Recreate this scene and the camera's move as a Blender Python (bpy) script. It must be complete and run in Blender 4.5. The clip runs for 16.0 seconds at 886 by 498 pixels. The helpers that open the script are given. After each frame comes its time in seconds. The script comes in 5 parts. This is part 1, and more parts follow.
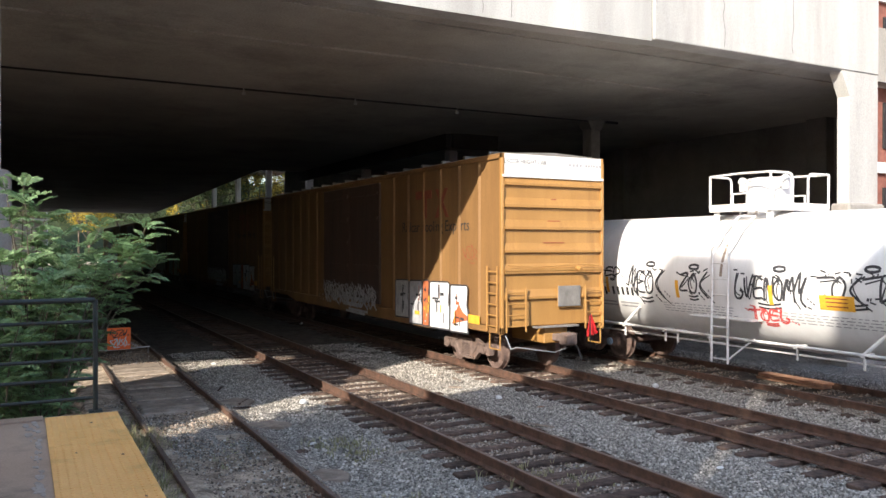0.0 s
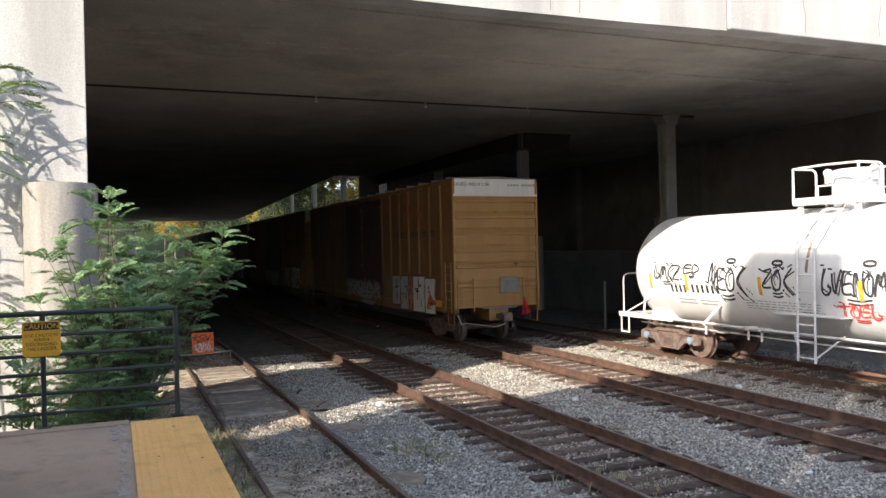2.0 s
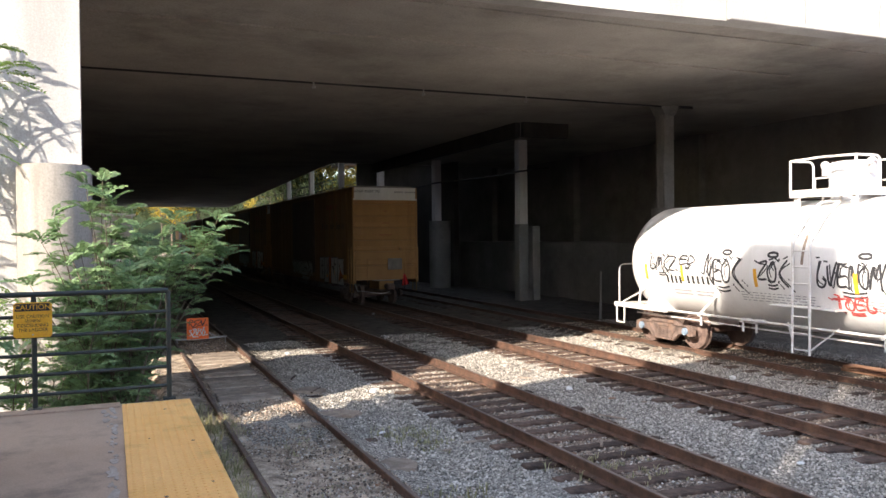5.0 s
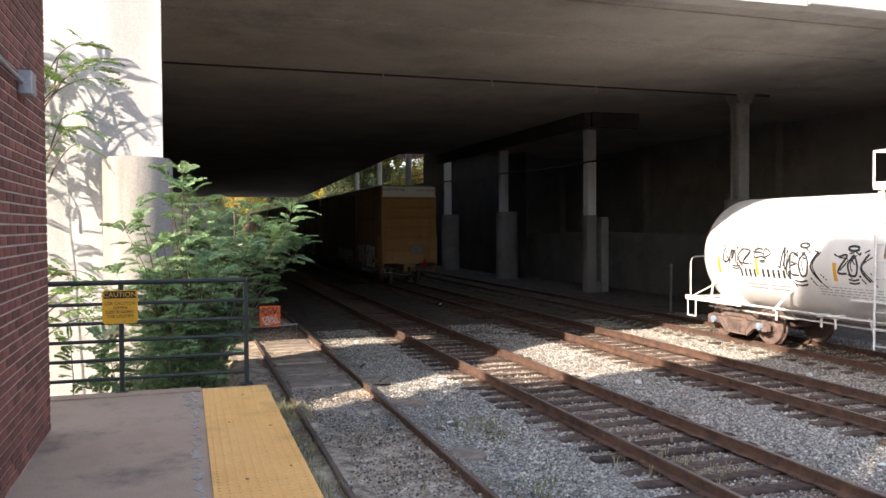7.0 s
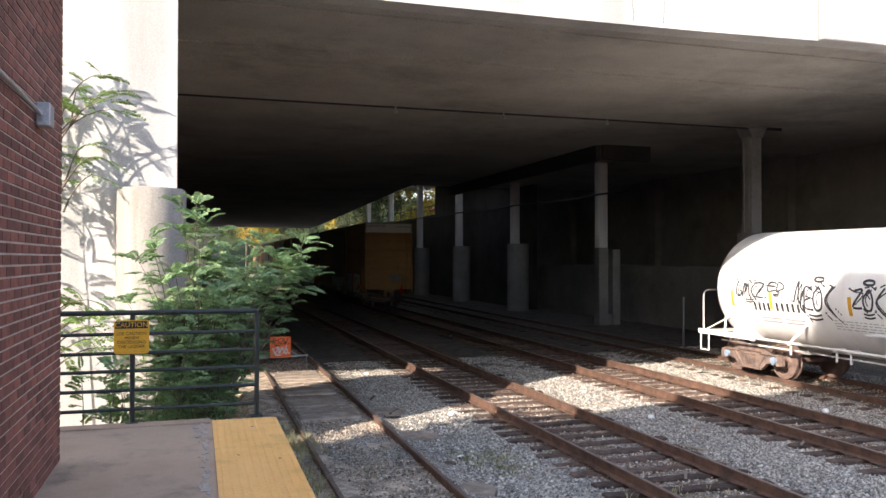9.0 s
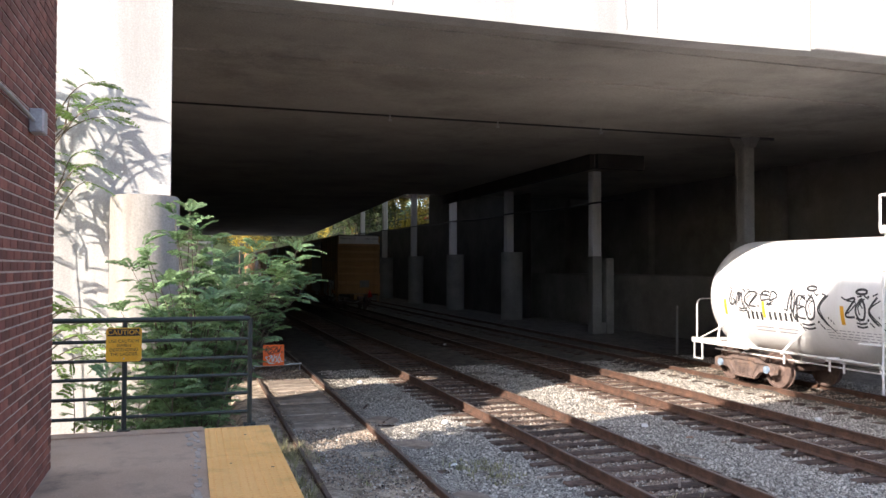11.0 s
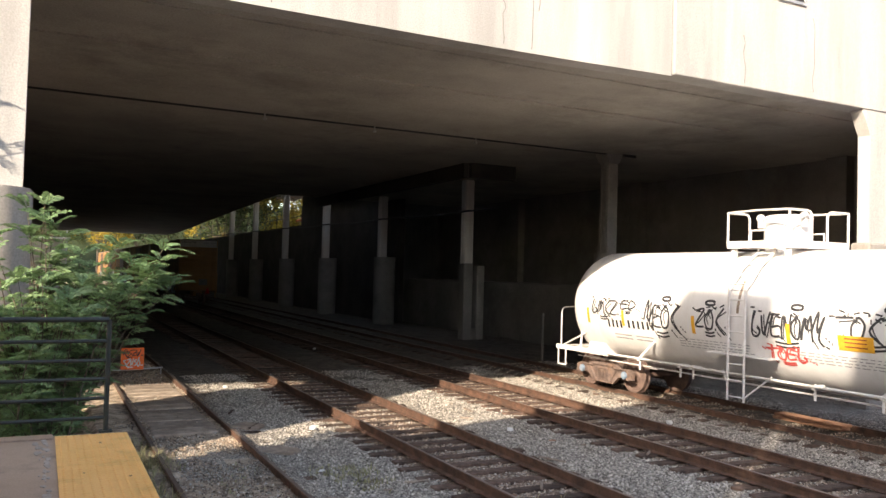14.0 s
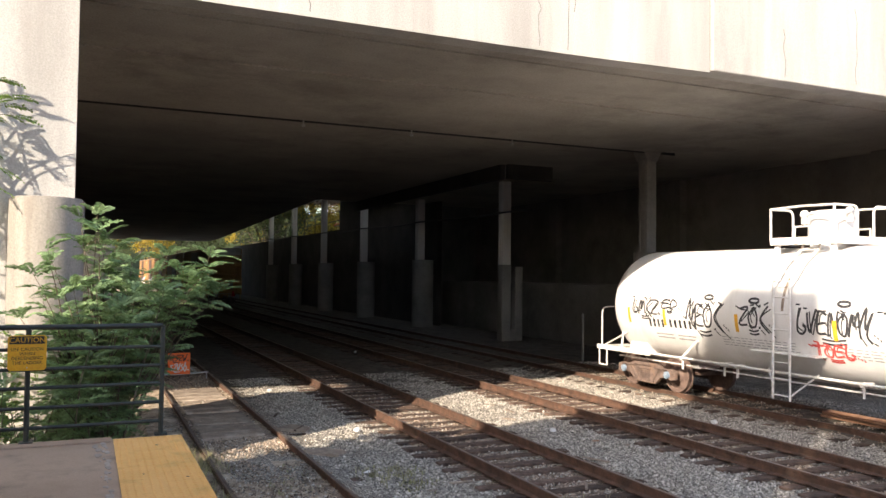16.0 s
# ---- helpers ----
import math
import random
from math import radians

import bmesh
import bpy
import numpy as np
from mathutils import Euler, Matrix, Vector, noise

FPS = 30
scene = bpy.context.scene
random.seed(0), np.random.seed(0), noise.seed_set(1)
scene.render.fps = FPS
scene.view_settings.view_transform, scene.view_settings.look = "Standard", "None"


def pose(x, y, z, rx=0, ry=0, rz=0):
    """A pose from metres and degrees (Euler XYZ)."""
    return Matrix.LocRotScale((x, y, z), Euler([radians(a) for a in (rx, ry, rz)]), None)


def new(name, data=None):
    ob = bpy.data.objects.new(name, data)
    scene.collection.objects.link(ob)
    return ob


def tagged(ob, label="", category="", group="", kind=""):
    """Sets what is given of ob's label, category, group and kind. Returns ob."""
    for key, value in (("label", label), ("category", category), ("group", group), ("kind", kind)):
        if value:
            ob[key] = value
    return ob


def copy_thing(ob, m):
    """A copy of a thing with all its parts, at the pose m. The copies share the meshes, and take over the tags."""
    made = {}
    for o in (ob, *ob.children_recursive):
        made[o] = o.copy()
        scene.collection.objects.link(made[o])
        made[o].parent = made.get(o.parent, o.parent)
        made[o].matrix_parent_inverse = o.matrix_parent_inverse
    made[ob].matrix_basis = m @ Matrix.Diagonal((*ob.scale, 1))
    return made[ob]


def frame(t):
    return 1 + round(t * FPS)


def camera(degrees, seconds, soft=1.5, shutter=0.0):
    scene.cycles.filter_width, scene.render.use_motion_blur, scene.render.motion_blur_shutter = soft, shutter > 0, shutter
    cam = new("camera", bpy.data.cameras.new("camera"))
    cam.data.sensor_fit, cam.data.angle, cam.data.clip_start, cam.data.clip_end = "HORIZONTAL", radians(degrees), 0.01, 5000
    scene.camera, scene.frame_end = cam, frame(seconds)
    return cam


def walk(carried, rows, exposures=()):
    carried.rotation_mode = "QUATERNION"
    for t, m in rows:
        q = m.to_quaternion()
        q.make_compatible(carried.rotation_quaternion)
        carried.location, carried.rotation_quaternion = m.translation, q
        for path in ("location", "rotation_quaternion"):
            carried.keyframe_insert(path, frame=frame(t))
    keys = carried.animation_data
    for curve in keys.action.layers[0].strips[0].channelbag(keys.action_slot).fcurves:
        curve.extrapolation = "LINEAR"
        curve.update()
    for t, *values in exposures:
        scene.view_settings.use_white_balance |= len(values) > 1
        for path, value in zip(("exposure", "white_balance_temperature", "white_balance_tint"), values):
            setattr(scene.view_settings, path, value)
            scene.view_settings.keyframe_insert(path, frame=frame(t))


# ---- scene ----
cam = camera(58.50, 16.0)
PATH = [
    (0, pose(-0.035, -0.005, 2.977, 89.71, -0.02, -28.00)),
    (0.5, pose(-0.014, -0.024, 2.989, 89.85, 0.06, -25.44)),
    (1, pose(0.035, 0.022, 2.988, 89.84, 0.87, -22.72)),
    (1.5, pose(0.034, 0.011, 2.990, 89.92, 1.23, -21.91)),
    (2, pose(0.030, 0.005, 2.993, 89.84, 1.22, -22.60)),
    (2.5, pose(0.046, 0.018, 2.988, 89.40, 1.36, -23.11)),
    (3, pose(0.080, 0.030, 2.986, 88.49, 1.40, -23.10)),
    (3.5, pose(0.082, 0.022, 2.977, 88.57, 1.22, -23.16)),
    (5.8, pose(0.048, 0.023, 2.958, 89.18, 0.36, -22.64)),
    (6, pose(0.042, -0.000, 2.966, 88.28, 0.31, -22.54)),
    (6.5, pose(0.025, 0.012, 2.973, 87.85, 0.22, -20.60)),
    (7, pose(0.007, -0.010, 2.978, 88.39, 0.25, -18.02)),
    (7.5, pose(0.001, 0.003, 2.983, 89.59, 0.34, -15.87)),
    (8, pose(-0.005, 0.003, 2.984, 90.22, 0.18, -15.56)),
    (8.5, pose(0.002, 0.004, 2.986, 90.44, 0.01, -16.92)),
    (11, pose(0.002, 0.009, 2.979, 91.28, -0.21, -17.67)),
    (11.5, pose(-0.013, 0.002, 2.976, 90.96, -0.48, -18.87)),
    (12, pose(-0.022, -0.013, 2.979, 91.09, -0.94, -20.47)),
    (12.5, pose(-0.029, -0.033, 2.981, 91.63, -0.91, -22.55)),
    (13, pose(-0.033, -0.017, 2.981, 91.44, -1.17, -24.60)),
    (13.5, pose(-0.025, -0.012, 2.981, 91.58, -1.51, -26.47)),
    (14, pose(-0.023, 0.006, 2.981, 91.77, -1.57, -26.90)),
    (14.5, pose(-0.036, -0.002, 2.985, 91.81, -1.52, -25.76)),
    (15, pose(-0.058, -0.011, 2.985, 92.02, -1.79, -25.30)),
    (15.5, pose(-0.098, -0.015, 2.984, 91.28, -1.49, -24.14)),
    (16, pose(-0.119, -0.055, 2.984, 91.86, -0.65, -24.22)),
]
EXPOSURES = [(0.0, 1.72, 6900, 10), (2.5, 1.85, 7000, 10), (3.5, 2.05, 7050, 11), (7.0, 2.12, 7300, 14), (8.5, 2.12, 7150, 14), (11.0, 2.07, 6850, 14), (12.5, 1.95, 7200, 13), (14.0, 1.85, 8000, 13), (16.0, 1.85, 7800, 13)]
walk(cam, PATH, EXPOSURES)

# ---- daylight ----
SUN_WAY = Vector((1.5, 1.0, -0.93)).normalized()      # the way the sunlight travels
world = bpy.data.worlds.new("sky")
scene.world = world
world.use_nodes = True
wn = world.node_tree.nodes
sky = wn.new("ShaderNodeTexSky")
sky.sky_type = 'NISHITA'
sky.sun_disc = False
sky.sun_elevation = math.asin(-SUN_WAY.z)
sky.sun_rotation = math.atan2(-SUN_WAY.x, -SUN_WAY.y)
wn["Background"].inputs[1].default_value = 0.15
world.node_tree.links.new(sky.outputs[0], wn["Background"].inputs[0])
sun_data = bpy.data.lights.new("sun", 'SUN')
sun_data.energy = 2.8
sun_data.angle = radians(0.45)
sun_data.color = (1.0, 0.95, 0.87)
sun = new("sun", sun_data)
sun.rotation_mode = 'QUATERNION'
sun.rotation_quaternion = SUN_WAY.to_track_quat("-Z", "Y")


# ---- materials ----
def mat(name, c1, c2, rough=0.8, scale=3.0, fine=60.0, bump=0.15, metal=0.0, spot=None, spot_amount=0.5, spot_scale=1.2,
        per_object=0.0, per_island=0.0, streak=False, dist=0.01, mid=(0.35, 0.65), fine_mix=0.35):
    """A surface that varies at two scales between c1 and c2, with optional stains of the colour spot and fine relief."""
    m = bpy.data.materials.new(name)
    m.use_nodes = True
    nt = m.node_tree
    n, l = nt.nodes, nt.links
    bsdf = n["Principled BSDF"]
    bsdf.inputs["Roughness"].default_value = rough
    bsdf.inputs["Metallic"].default_value = metal
    co = n.new("ShaderNodeTexCoord")
    src = co.outputs["Object"]
    if streak:
        mp = n.new("ShaderNodeMapping")
        mp.inputs["Scale"].default_value = (1, 1, 0.12)
        l.new(src, mp.inputs[0])
        ssrc = mp.outputs[0]
    else:
        ssrc = src
    big = n.new("ShaderNodeTexNoise")
    big.inputs["Scale"].default_value = scale
    big.inputs["Detail"].default_value = 6
    big.inputs["Roughness"].default_value = 0.65
    l.new(ssrc, big.inputs["Vector"])
    ramp = n.new("ShaderNodeValToRGB")
    ramp.color_ramp.elements[0].position, ramp.color_ramp.elements[1].position = mid
    ramp.color_ramp.elements[0].color = (*c1, 1)
    ramp.color_ramp.elements[1].color = (*c2, 1)
    l.new(big.outputs["Fac"], ramp.inputs[0])
    col = ramp.outputs[0]
    fn = n.new("ShaderNodeTexNoise")
    fn.inputs["Scale"].default_value = fine
    fn.inputs["Detail"].default_value = 3
    l.new(src, fn.inputs["Vector"])
    mixf = n.new("ShaderNodeMix")
    mixf.data_type, mixf.blend_type = 'RGBA', 'OVERLAY'
    mixf.inputs["Factor"].default_value = fine_mix
    l.new(col, mixf.inputs["A"])
    l.new(fn.outputs["Fac"], mixf.inputs["B"])
    col = mixf.outputs["Result"]
    if spot:
        sn = n.new("ShaderNodeTexNoise")
        sn.inputs["Scale"].default_value = spot_scale
        sn.inputs["Detail"].default_value = 8
        sn.inputs["Roughness"].default_value = 0.7
        l.new(ssrc, sn.inputs["Vector"])
        sr = n.new("ShaderNodeValToRGB")
        sr.color_ramp.elements[0].position, sr.color_ramp.elements[1].position = 0.52, 0.68
        sr.color_ramp.elements[1].color = (spot_amount,) * 3 + (1,)
        l.new(sn.outputs["Fac"], sr.inputs[0])
        ms = n.new("ShaderNodeMix")
        ms.data_type = 'RGBA'
        l.new(sr.outputs[0], ms.inputs["Factor"])
        l.new(col, ms.inputs["A"])
        ms.inputs["B"].default_value = (*spot, 1)
        col = ms.outputs["Result"]
    if per_object or per_island:
        if per_object:
            rnd, amount = n.new("ShaderNodeObjectInfo").outputs["Random"], per_object
        else:
            rnd, amount = n.new("ShaderNodeNewGeometry").outputs["Random Per Island"], per_island
        mr = n.new("ShaderNodeMapRange")
        mr.inputs["To Min"].default_value, mr.inputs["To Max"].default_value = 1 - amount, 1 + amount
        l.new(rnd, mr.inputs["Value"])
        hs = n.new("ShaderNodeHueSaturation")
        l.new(mr.outputs[0], hs.inputs["Value"])
        l.new(col, hs.inputs["Color"])
        col = hs.outputs[0]
    l.new(col, bsdf.inputs["Base Color"])
    if bump:
        bp = n.new("ShaderNodeBump")
        bp.inputs["Strength"].default_value = bump
        bp.inputs["Distance"].default_value = dist
        l.new(fn.outputs["Fac"], bp.inputs["Height"])
        l.new(bp.outputs[0], bsdf.inputs["Normal"])
    return m


CONCRETE = mat("concrete_pale", (0.34, 0.335, 0.325), (0.49, 0.48, 0.465), 0.9, 0.7, 40, 0.2, spot=(0.27, 0.255, 0.24), spot_amount=0.5, spot_scale=0.8, streak=True)
SOFFIT = mat("concrete_soffit", (0.29, 0.273, 0.248), (0.41, 0.388, 0.355), 0.9, 0.35, 25, 0.2, spot=(0.13, 0.12, 0.108), spot_amount=0.6, spot_scale=0.25)
SOOT_GREY = mat("concrete_stained", (0.17, 0.163, 0.155), (0.29, 0.28, 0.265), 0.92, 0.9, 30, 0.25, spot=(0.06, 0.057, 0.054), spot_amount=0.6, spot_scale=0.8, streak=True)
# concrete toned down so that surfaces under the deck look shaded
DIM_CONCRETE = mat("concrete_dim", (0.14, 0.136, 0.132), (0.22, 0.214, 0.208), 0.95, 0.5, 25, 0.2, spot=(0.07, 0.068, 0.066), spot_amount=0.6, spot_scale=0.3)
# near-black concrete: deep shade under the deck put into the colour
SHADE_CONCRETE = mat("concrete_shade", (0.03, 0.028, 0.027), (0.065, 0.061, 0.057), 0.95, 0.5, 25, 0.2, spot=(0.016, 0.016, 0.016), spot_amount=0.6, spot_scale=0.3)
# pale tone, raised so that the far shafts look lit
COLUMN = mat("concrete_column", (0.5, 0.49, 0.48), (0.66, 0.65, 0.64), 0.9, 1.2, 40, 0.2, spot=(0.2, 0.19, 0.18), spot_amount=0.6, streak=True)
DRUM = mat("concrete_drum", (0.24, 0.222, 0.20), (0.36, 0.338, 0.31), 0.92, 1.6, 35, 0.35, spot=(0.2, 0.17, 0.15), spot_amount=0.7, spot_scale=2.2, streak=True)
PLATFORM = mat("concrete_platform", (0.31, 0.214, 0.155), (0.41, 0.292, 0.216), 0.75, 1.3, 70, 0.15, spot=(0.15, 0.112, 0.088), spot_amount=0.85, spot_scale=1.3)
PATCH = mat("concrete_chip", (0.27, 0.23, 0.20), (0.38, 0.33, 0.29), 0.9, 9, 60, 0.2)
TACTILE = mat("tactile_yellow", (0.74, 0.385, 0.115), (0.82, 0.45, 0.155), 0.65, 1.6, 90, 0.1, spot=(0.42, 0.25, 0.07), spot_amount=0.5, spot_scale=2.5)
BRICK = mat("brick_red", (0.13, 0.048, 0.036), (0.215, 0.082, 0.060), 0.85, 5, 90, 0.3, per_object=0.36, dist=0.004)
BRICK_REST = mat("brick_red_rest", (0.13, 0.048, 0.036), (0.215, 0.082, 0.060), 0.85, 5, 90, 0.3, per_island=0.36, dist=0.004)
MORTAR = mat("mortar", (0.36, 0.31, 0.28), (0.48, 0.43, 0.39), 0.95, 4, 80, 0.3)
ROOFING = mat("roofing", (0.1, 0.1, 0.1), (0.16, 0.155, 0.15), 0.9, 2, 30, 0.2)
PIPE = mat("pipe_paint", (0.010, 0.018, 0.017), (0.02, 0.03, 0.028), 0.55, 6, 80, 0.08, spot=(0.09, 0.05, 0.03), spot_amount=0.35, spot_scale=9)
RAIL = mat("rail_rust", (0.06, 0.034, 0.025), (0.15, 0.078, 0.052), 0.8, 5, 60, 0.3, spot=(0.07, 0.045, 0.035), spot_amount=0.6, spot_scale=3)
RAIL_TOP = mat("rail_head", (0.14, 0.10, 0.08), (0.23, 0.185, 0.16), 0.5, 3, 60, 0.08, metal=0.35)
TIE = mat("tie_timber", (0.045, 0.029, 0.022), (0.13, 0.08, 0.06), 0.95, 6, 40, 0.6, per_object=0.4, spot=(0.15, 0.115, 0.095), spot_amount=0.4, spot_scale=3)
PLANK = mat("plank_grey", (0.20, 0.155, 0.122), (0.35, 0.285, 0.23), 0.9, 4, 50, 0.4, per_object=0.25, spot=(0.12, 0.098, 0.08), spot_amount=0.6, spot_scale=2.5)
RED_PLANK = mat("plank_red", (0.20, 0.10, 0.06), (0.34, 0.19, 0.12), 0.9, 4, 50, 0.4, per_object=0.2)
def gravel_mat(name, dark, light, dirt, cell=26.0):
    """Crushed stone: pebble-sized cells of different greys with gaps, some dirt between."""
    m = mat(name, dark, light, 0.95, 1.3, 70, 0.0, spot=dirt, spot_amount=0.55, spot_scale=0.7, fine_mix=0.5)
    nt = m.node_tree
    n, l = nt.nodes, nt.links
    bsdf = n["Principled BSDF"]
    col = bsdf.inputs["Base Color"].links[0].from_socket
    co = n.new("ShaderNodeTexCoord")
    vo = n.new("ShaderNodeTexVoronoi")
    vo.inputs["Scale"].default_value = cell
    l.new(co.outputs["Object"], vo.inputs["Vector"])
    bw = n.new("ShaderNodeSeparateColor")
    l.new(vo.outputs["Color"], bw.inputs[0])
    tone = n.new("ShaderNodeMapRange")
    tone.inputs["To Min"].default_value, tone.inputs["To Max"].default_value = 0.35, 1.65
    l.new(bw.outputs[0], tone.inputs["Value"])
    gap = n.new("ShaderNodeMapRange")
    gap.inputs["From Min"].default_value, gap.inputs["From Max"].default_value = 0.35, 0.75
    gap.inputs["To Min"].default_value, gap.inputs["To Max"].default_value = 1.0, 0.35
    l.new(vo.outputs["Distance"], gap.inputs["Value"])
    mul = n.new("ShaderNodeMath")
    mul.operation = 'MULTIPLY'
    l.new(tone.outputs[0], mul.inputs[0])
    l.new(gap.outputs[0], mul.inputs[1])
    hs = n.new("ShaderNodeHueSaturation")
    l.new(mul.outputs[0], hs.inputs["Value"])
    l.new(col, hs.inputs["Color"])
    l.new(hs.outputs[0], bsdf.inputs["Base Color"])
    bp = n.new("ShaderNodeBump")
    bp.inputs["Strength"].default_value, bp.inputs["Distance"].default_value = 1.0, 0.03
    bp.invert = True
    l.new(vo.outputs["Distance"], bp.inputs["Height"])
    l.new(bp.outputs[0], bsdf.inputs["Normal"])
    return m


GRAVEL = gravel_mat("ballast", (0.31, 0.28, 0.243), (0.45, 0.412, 0.36), (0.22, 0.185, 0.15), 40.0)
RUST_GRAVEL = gravel_mat("ballast_rust_stained", (0.19, 0.14, 0.108), (0.30, 0.235, 0.19), (0.15, 0.10, 0.075), 40.0)
RUST_STONE = mat("stone_rust_stained", (0.17, 0.128, 0.098), (0.37, 0.292, 0.232), 0.95, 8, 50, 0.3, per_island=0.75)
STONE = mat("ballast_stone", (0.25, 0.229, 0.20), (0.47, 0.435, 0.388), 0.95, 8, 50, 0.3, per_island=0.7)
DIRT = mat("dirt", (0.20, 0.152, 0.112), (0.56, 0.455, 0.35), 0.97, 4.5, 38, 1.0, mid=(0.38, 0.62), fine_mix=0.7, spot=(0.06, 0.052, 0.042), spot_amount=0.85, spot_scale=1.1, dist=0.03)
# dirt with the shade under the deck and tank car put into its colour
SHADE_DIRT = mat("dirt_shaded", (0.06, 0.052, 0.044), (0.14, 0.12, 0.10), 0.97, 3.5, 38, 1.0, fine_mix=0.6, spot=(0.035, 0.03, 0.026), spot_amount=0.7, spot_scale=1.1, dist=0.03)
# the long sides are a darker yellow than the ends
CAR_SIDE = mat("boxcar_side_yellow", (0.17, 0.085, 0.030), (0.27, 0.142, 0.050), 0.7, 0.9, 50, 0.08, spot=(0.12, 0.062, 0.026), spot_amount=0.6, spot_scale=0.8, streak=True)
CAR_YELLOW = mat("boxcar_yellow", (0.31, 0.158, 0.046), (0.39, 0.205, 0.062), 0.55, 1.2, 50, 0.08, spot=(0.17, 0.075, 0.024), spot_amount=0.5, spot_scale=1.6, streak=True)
DOOR_BROWN = mat("door_brown", (0.05, 0.028, 0.02), (0.085, 0.048, 0.034), 0.7, 1.5, 50, 0.1, spot=(0.03, 0.022, 0.02), streak=True)
WHITE = mat("white_paint", (0.68, 0.68, 0.67), (0.78, 0.78, 0.77), 0.6, 4, 60, 0.05, spot=(0.5, 0.48, 0.45), spot_amount=0.4, spot_scale=3, streak=True)
TANK = mat("tank_white", (0.72, 0.71, 0.70), (0.80, 0.795, 0.79), 0.45, 1.5, 50, 0.04, spot=(0.55, 0.53, 0.5), spot_amount=0.4, spot_scale=1.2, streak=True)
TANK_STEEL = mat("tank_trim_white", (0.6, 0.58, 0.56), (0.74, 0.73, 0.72), 0.55, 6, 60, 0.05, spot=(0.36, 0.2, 0.12), spot_amount=0.35, spot_scale=5)
BLACK = mat("black_paint", (0.015, 0.015, 0.016), (0.03, 0.03, 0.032), 0.7, 8, 60, 0.0)
SPRAY = mat("spray_black", (0.02, 0.02, 0.024), (0.06, 0.06, 0.066), 0.7, 14, 60, 0.0)
SPRAY_RED = mat("spray_red", (0.55, 0.06, 0.06), (0.68, 0.12, 0.1), 0.7, 14, 60, 0.0)
SPRAY_WHITE = mat("spray_white", (0.6, 0.6, 0.62), (0.74, 0.74, 0.75), 0.7, 5, 60, 0.0)
SPRAY_RUST = mat("spray_rust", (0.42, 0.1, 0.04), (0.52, 0.16, 0.06), 0.7, 14, 60, 0.0)
SPRAY_GREY = mat("spray_grey", (0.3, 0.3, 0.33), (0.5, 0.5, 0.52), 0.7, 5, 60, 0.0)
STENCIL = mat("stencil_grey", (0.3, 0.3, 0.31), (0.42, 0.42, 0.43), 0.7, 14, 60, 0.0)
LOGO_RED = mat("logo_red", (0.22, 0.05, 0.025), (0.3, 0.075, 0.035), 0.7, 8, 60, 0.0)
PLACARD = mat("placard_orange", (0.68, 0.33, 0.03), (0.78, 0.42, 0.05), 0.6, 5, 60, 0.0)
SIGN_YELLOW = mat("sign_yellow", (0.70, 0.36, 0.02), (0.78, 0.42, 0.03), 0.5, 5, 60, 0.0, spot=(0.5, 0.26, 0.03), spot_amount=0.3, spot_scale=9)
SIGN_ORANGE = mat("sign_orange", (0.9, 0.15, 0.03), (0.95, 0.2, 0.05), 0.5, 5, 60, 0.0)
FLAG = mat("flag_red", (0.62, 0.02, 0.025), (0.75, 0.04, 0.045), 0.8, 9, 90, 0.1)
PLATE = mat("grey_plate", (0.14, 0.13, 0.12), (0.22, 0.205, 0.19), 0.6, 5, 60, 0.05)
TRUCK = mat("truck_steel", (0.10, 0.07, 0.06), (0.19, 0.135, 0.115), 0.85, 6, 60, 0.25, spot=(0.26, 0.15, 0.1), spot_amount=0.6, spot_scale=4)
WHEEL = mat("wheel_steel", (0.10, 0.065, 0.055), (0.18, 0.12, 0.10), 0.75, 5, 60, 0.15)
BLUE_CAP = mat("bearing_blue", (0.16, 0.22, 0.3), (0.24, 0.32, 0.4), 0.6, 9, 60, 0.1, spot=(0.4, 0.4, 0.4), spot_amount=0.6, spot_scale=12)
GALV = mat("galvanised", (0.36, 0.37, 0.38), (0.48, 0.49, 0.5), 0.45, 8, 60, 0.05, metal=0.5)
BARK = mat("bark", (0.07, 0.055, 0.04), (0.15, 0.12, 0.09), 0.95, 12, 60, 0.5)


def leaf_mat(name, c1, c2):
    m = mat(name, c1, c2, 0.55, 3.0, 40, 0.0, per_island=0.35)
    nt = m.node_tree
    bsdf = nt.nodes["Principled BSDF"]
    tr = nt.nodes.new("ShaderNodeBsdfTranslucent")
    mx = nt.nodes.new("ShaderNodeMixShader")
    mx.inputs[0].default_value = 0.42
    col = bsdf.inputs["Base Color"].links[0].from_socket
    nt.links.new(col, tr.inputs[0])
    nt.links.new(bsdf.outputs[0], mx.inputs[1])
    nt.links.new(tr.outputs[0], mx.inputs[2])
    nt.links.new(mx.outputs[0], nt.nodes["Material Output"].inputs[0])
    return m


LEAF = leaf_mat("leaf_green", (0.12, 0.21, 0.095), (0.25, 0.365, 0.18))
LEAF_PALE = leaf_mat("leaf_pale", (0.11, 0.19, 0.05), (0.2, 0.29, 0.09))
LEAF_FAR = leaf_mat("leaf_far", (0.032, 0.055, 0.018), (0.075, 0.095, 0.03))
LEAF_GOLD = leaf_mat("leaf_gold", (0.28, 0.205, 0.025), (0.4, 0.3, 0.04))
GRASS = leaf_mat("grass_dry", (0.21, 0.21, 0.10), (0.44, 0.40, 0.235))


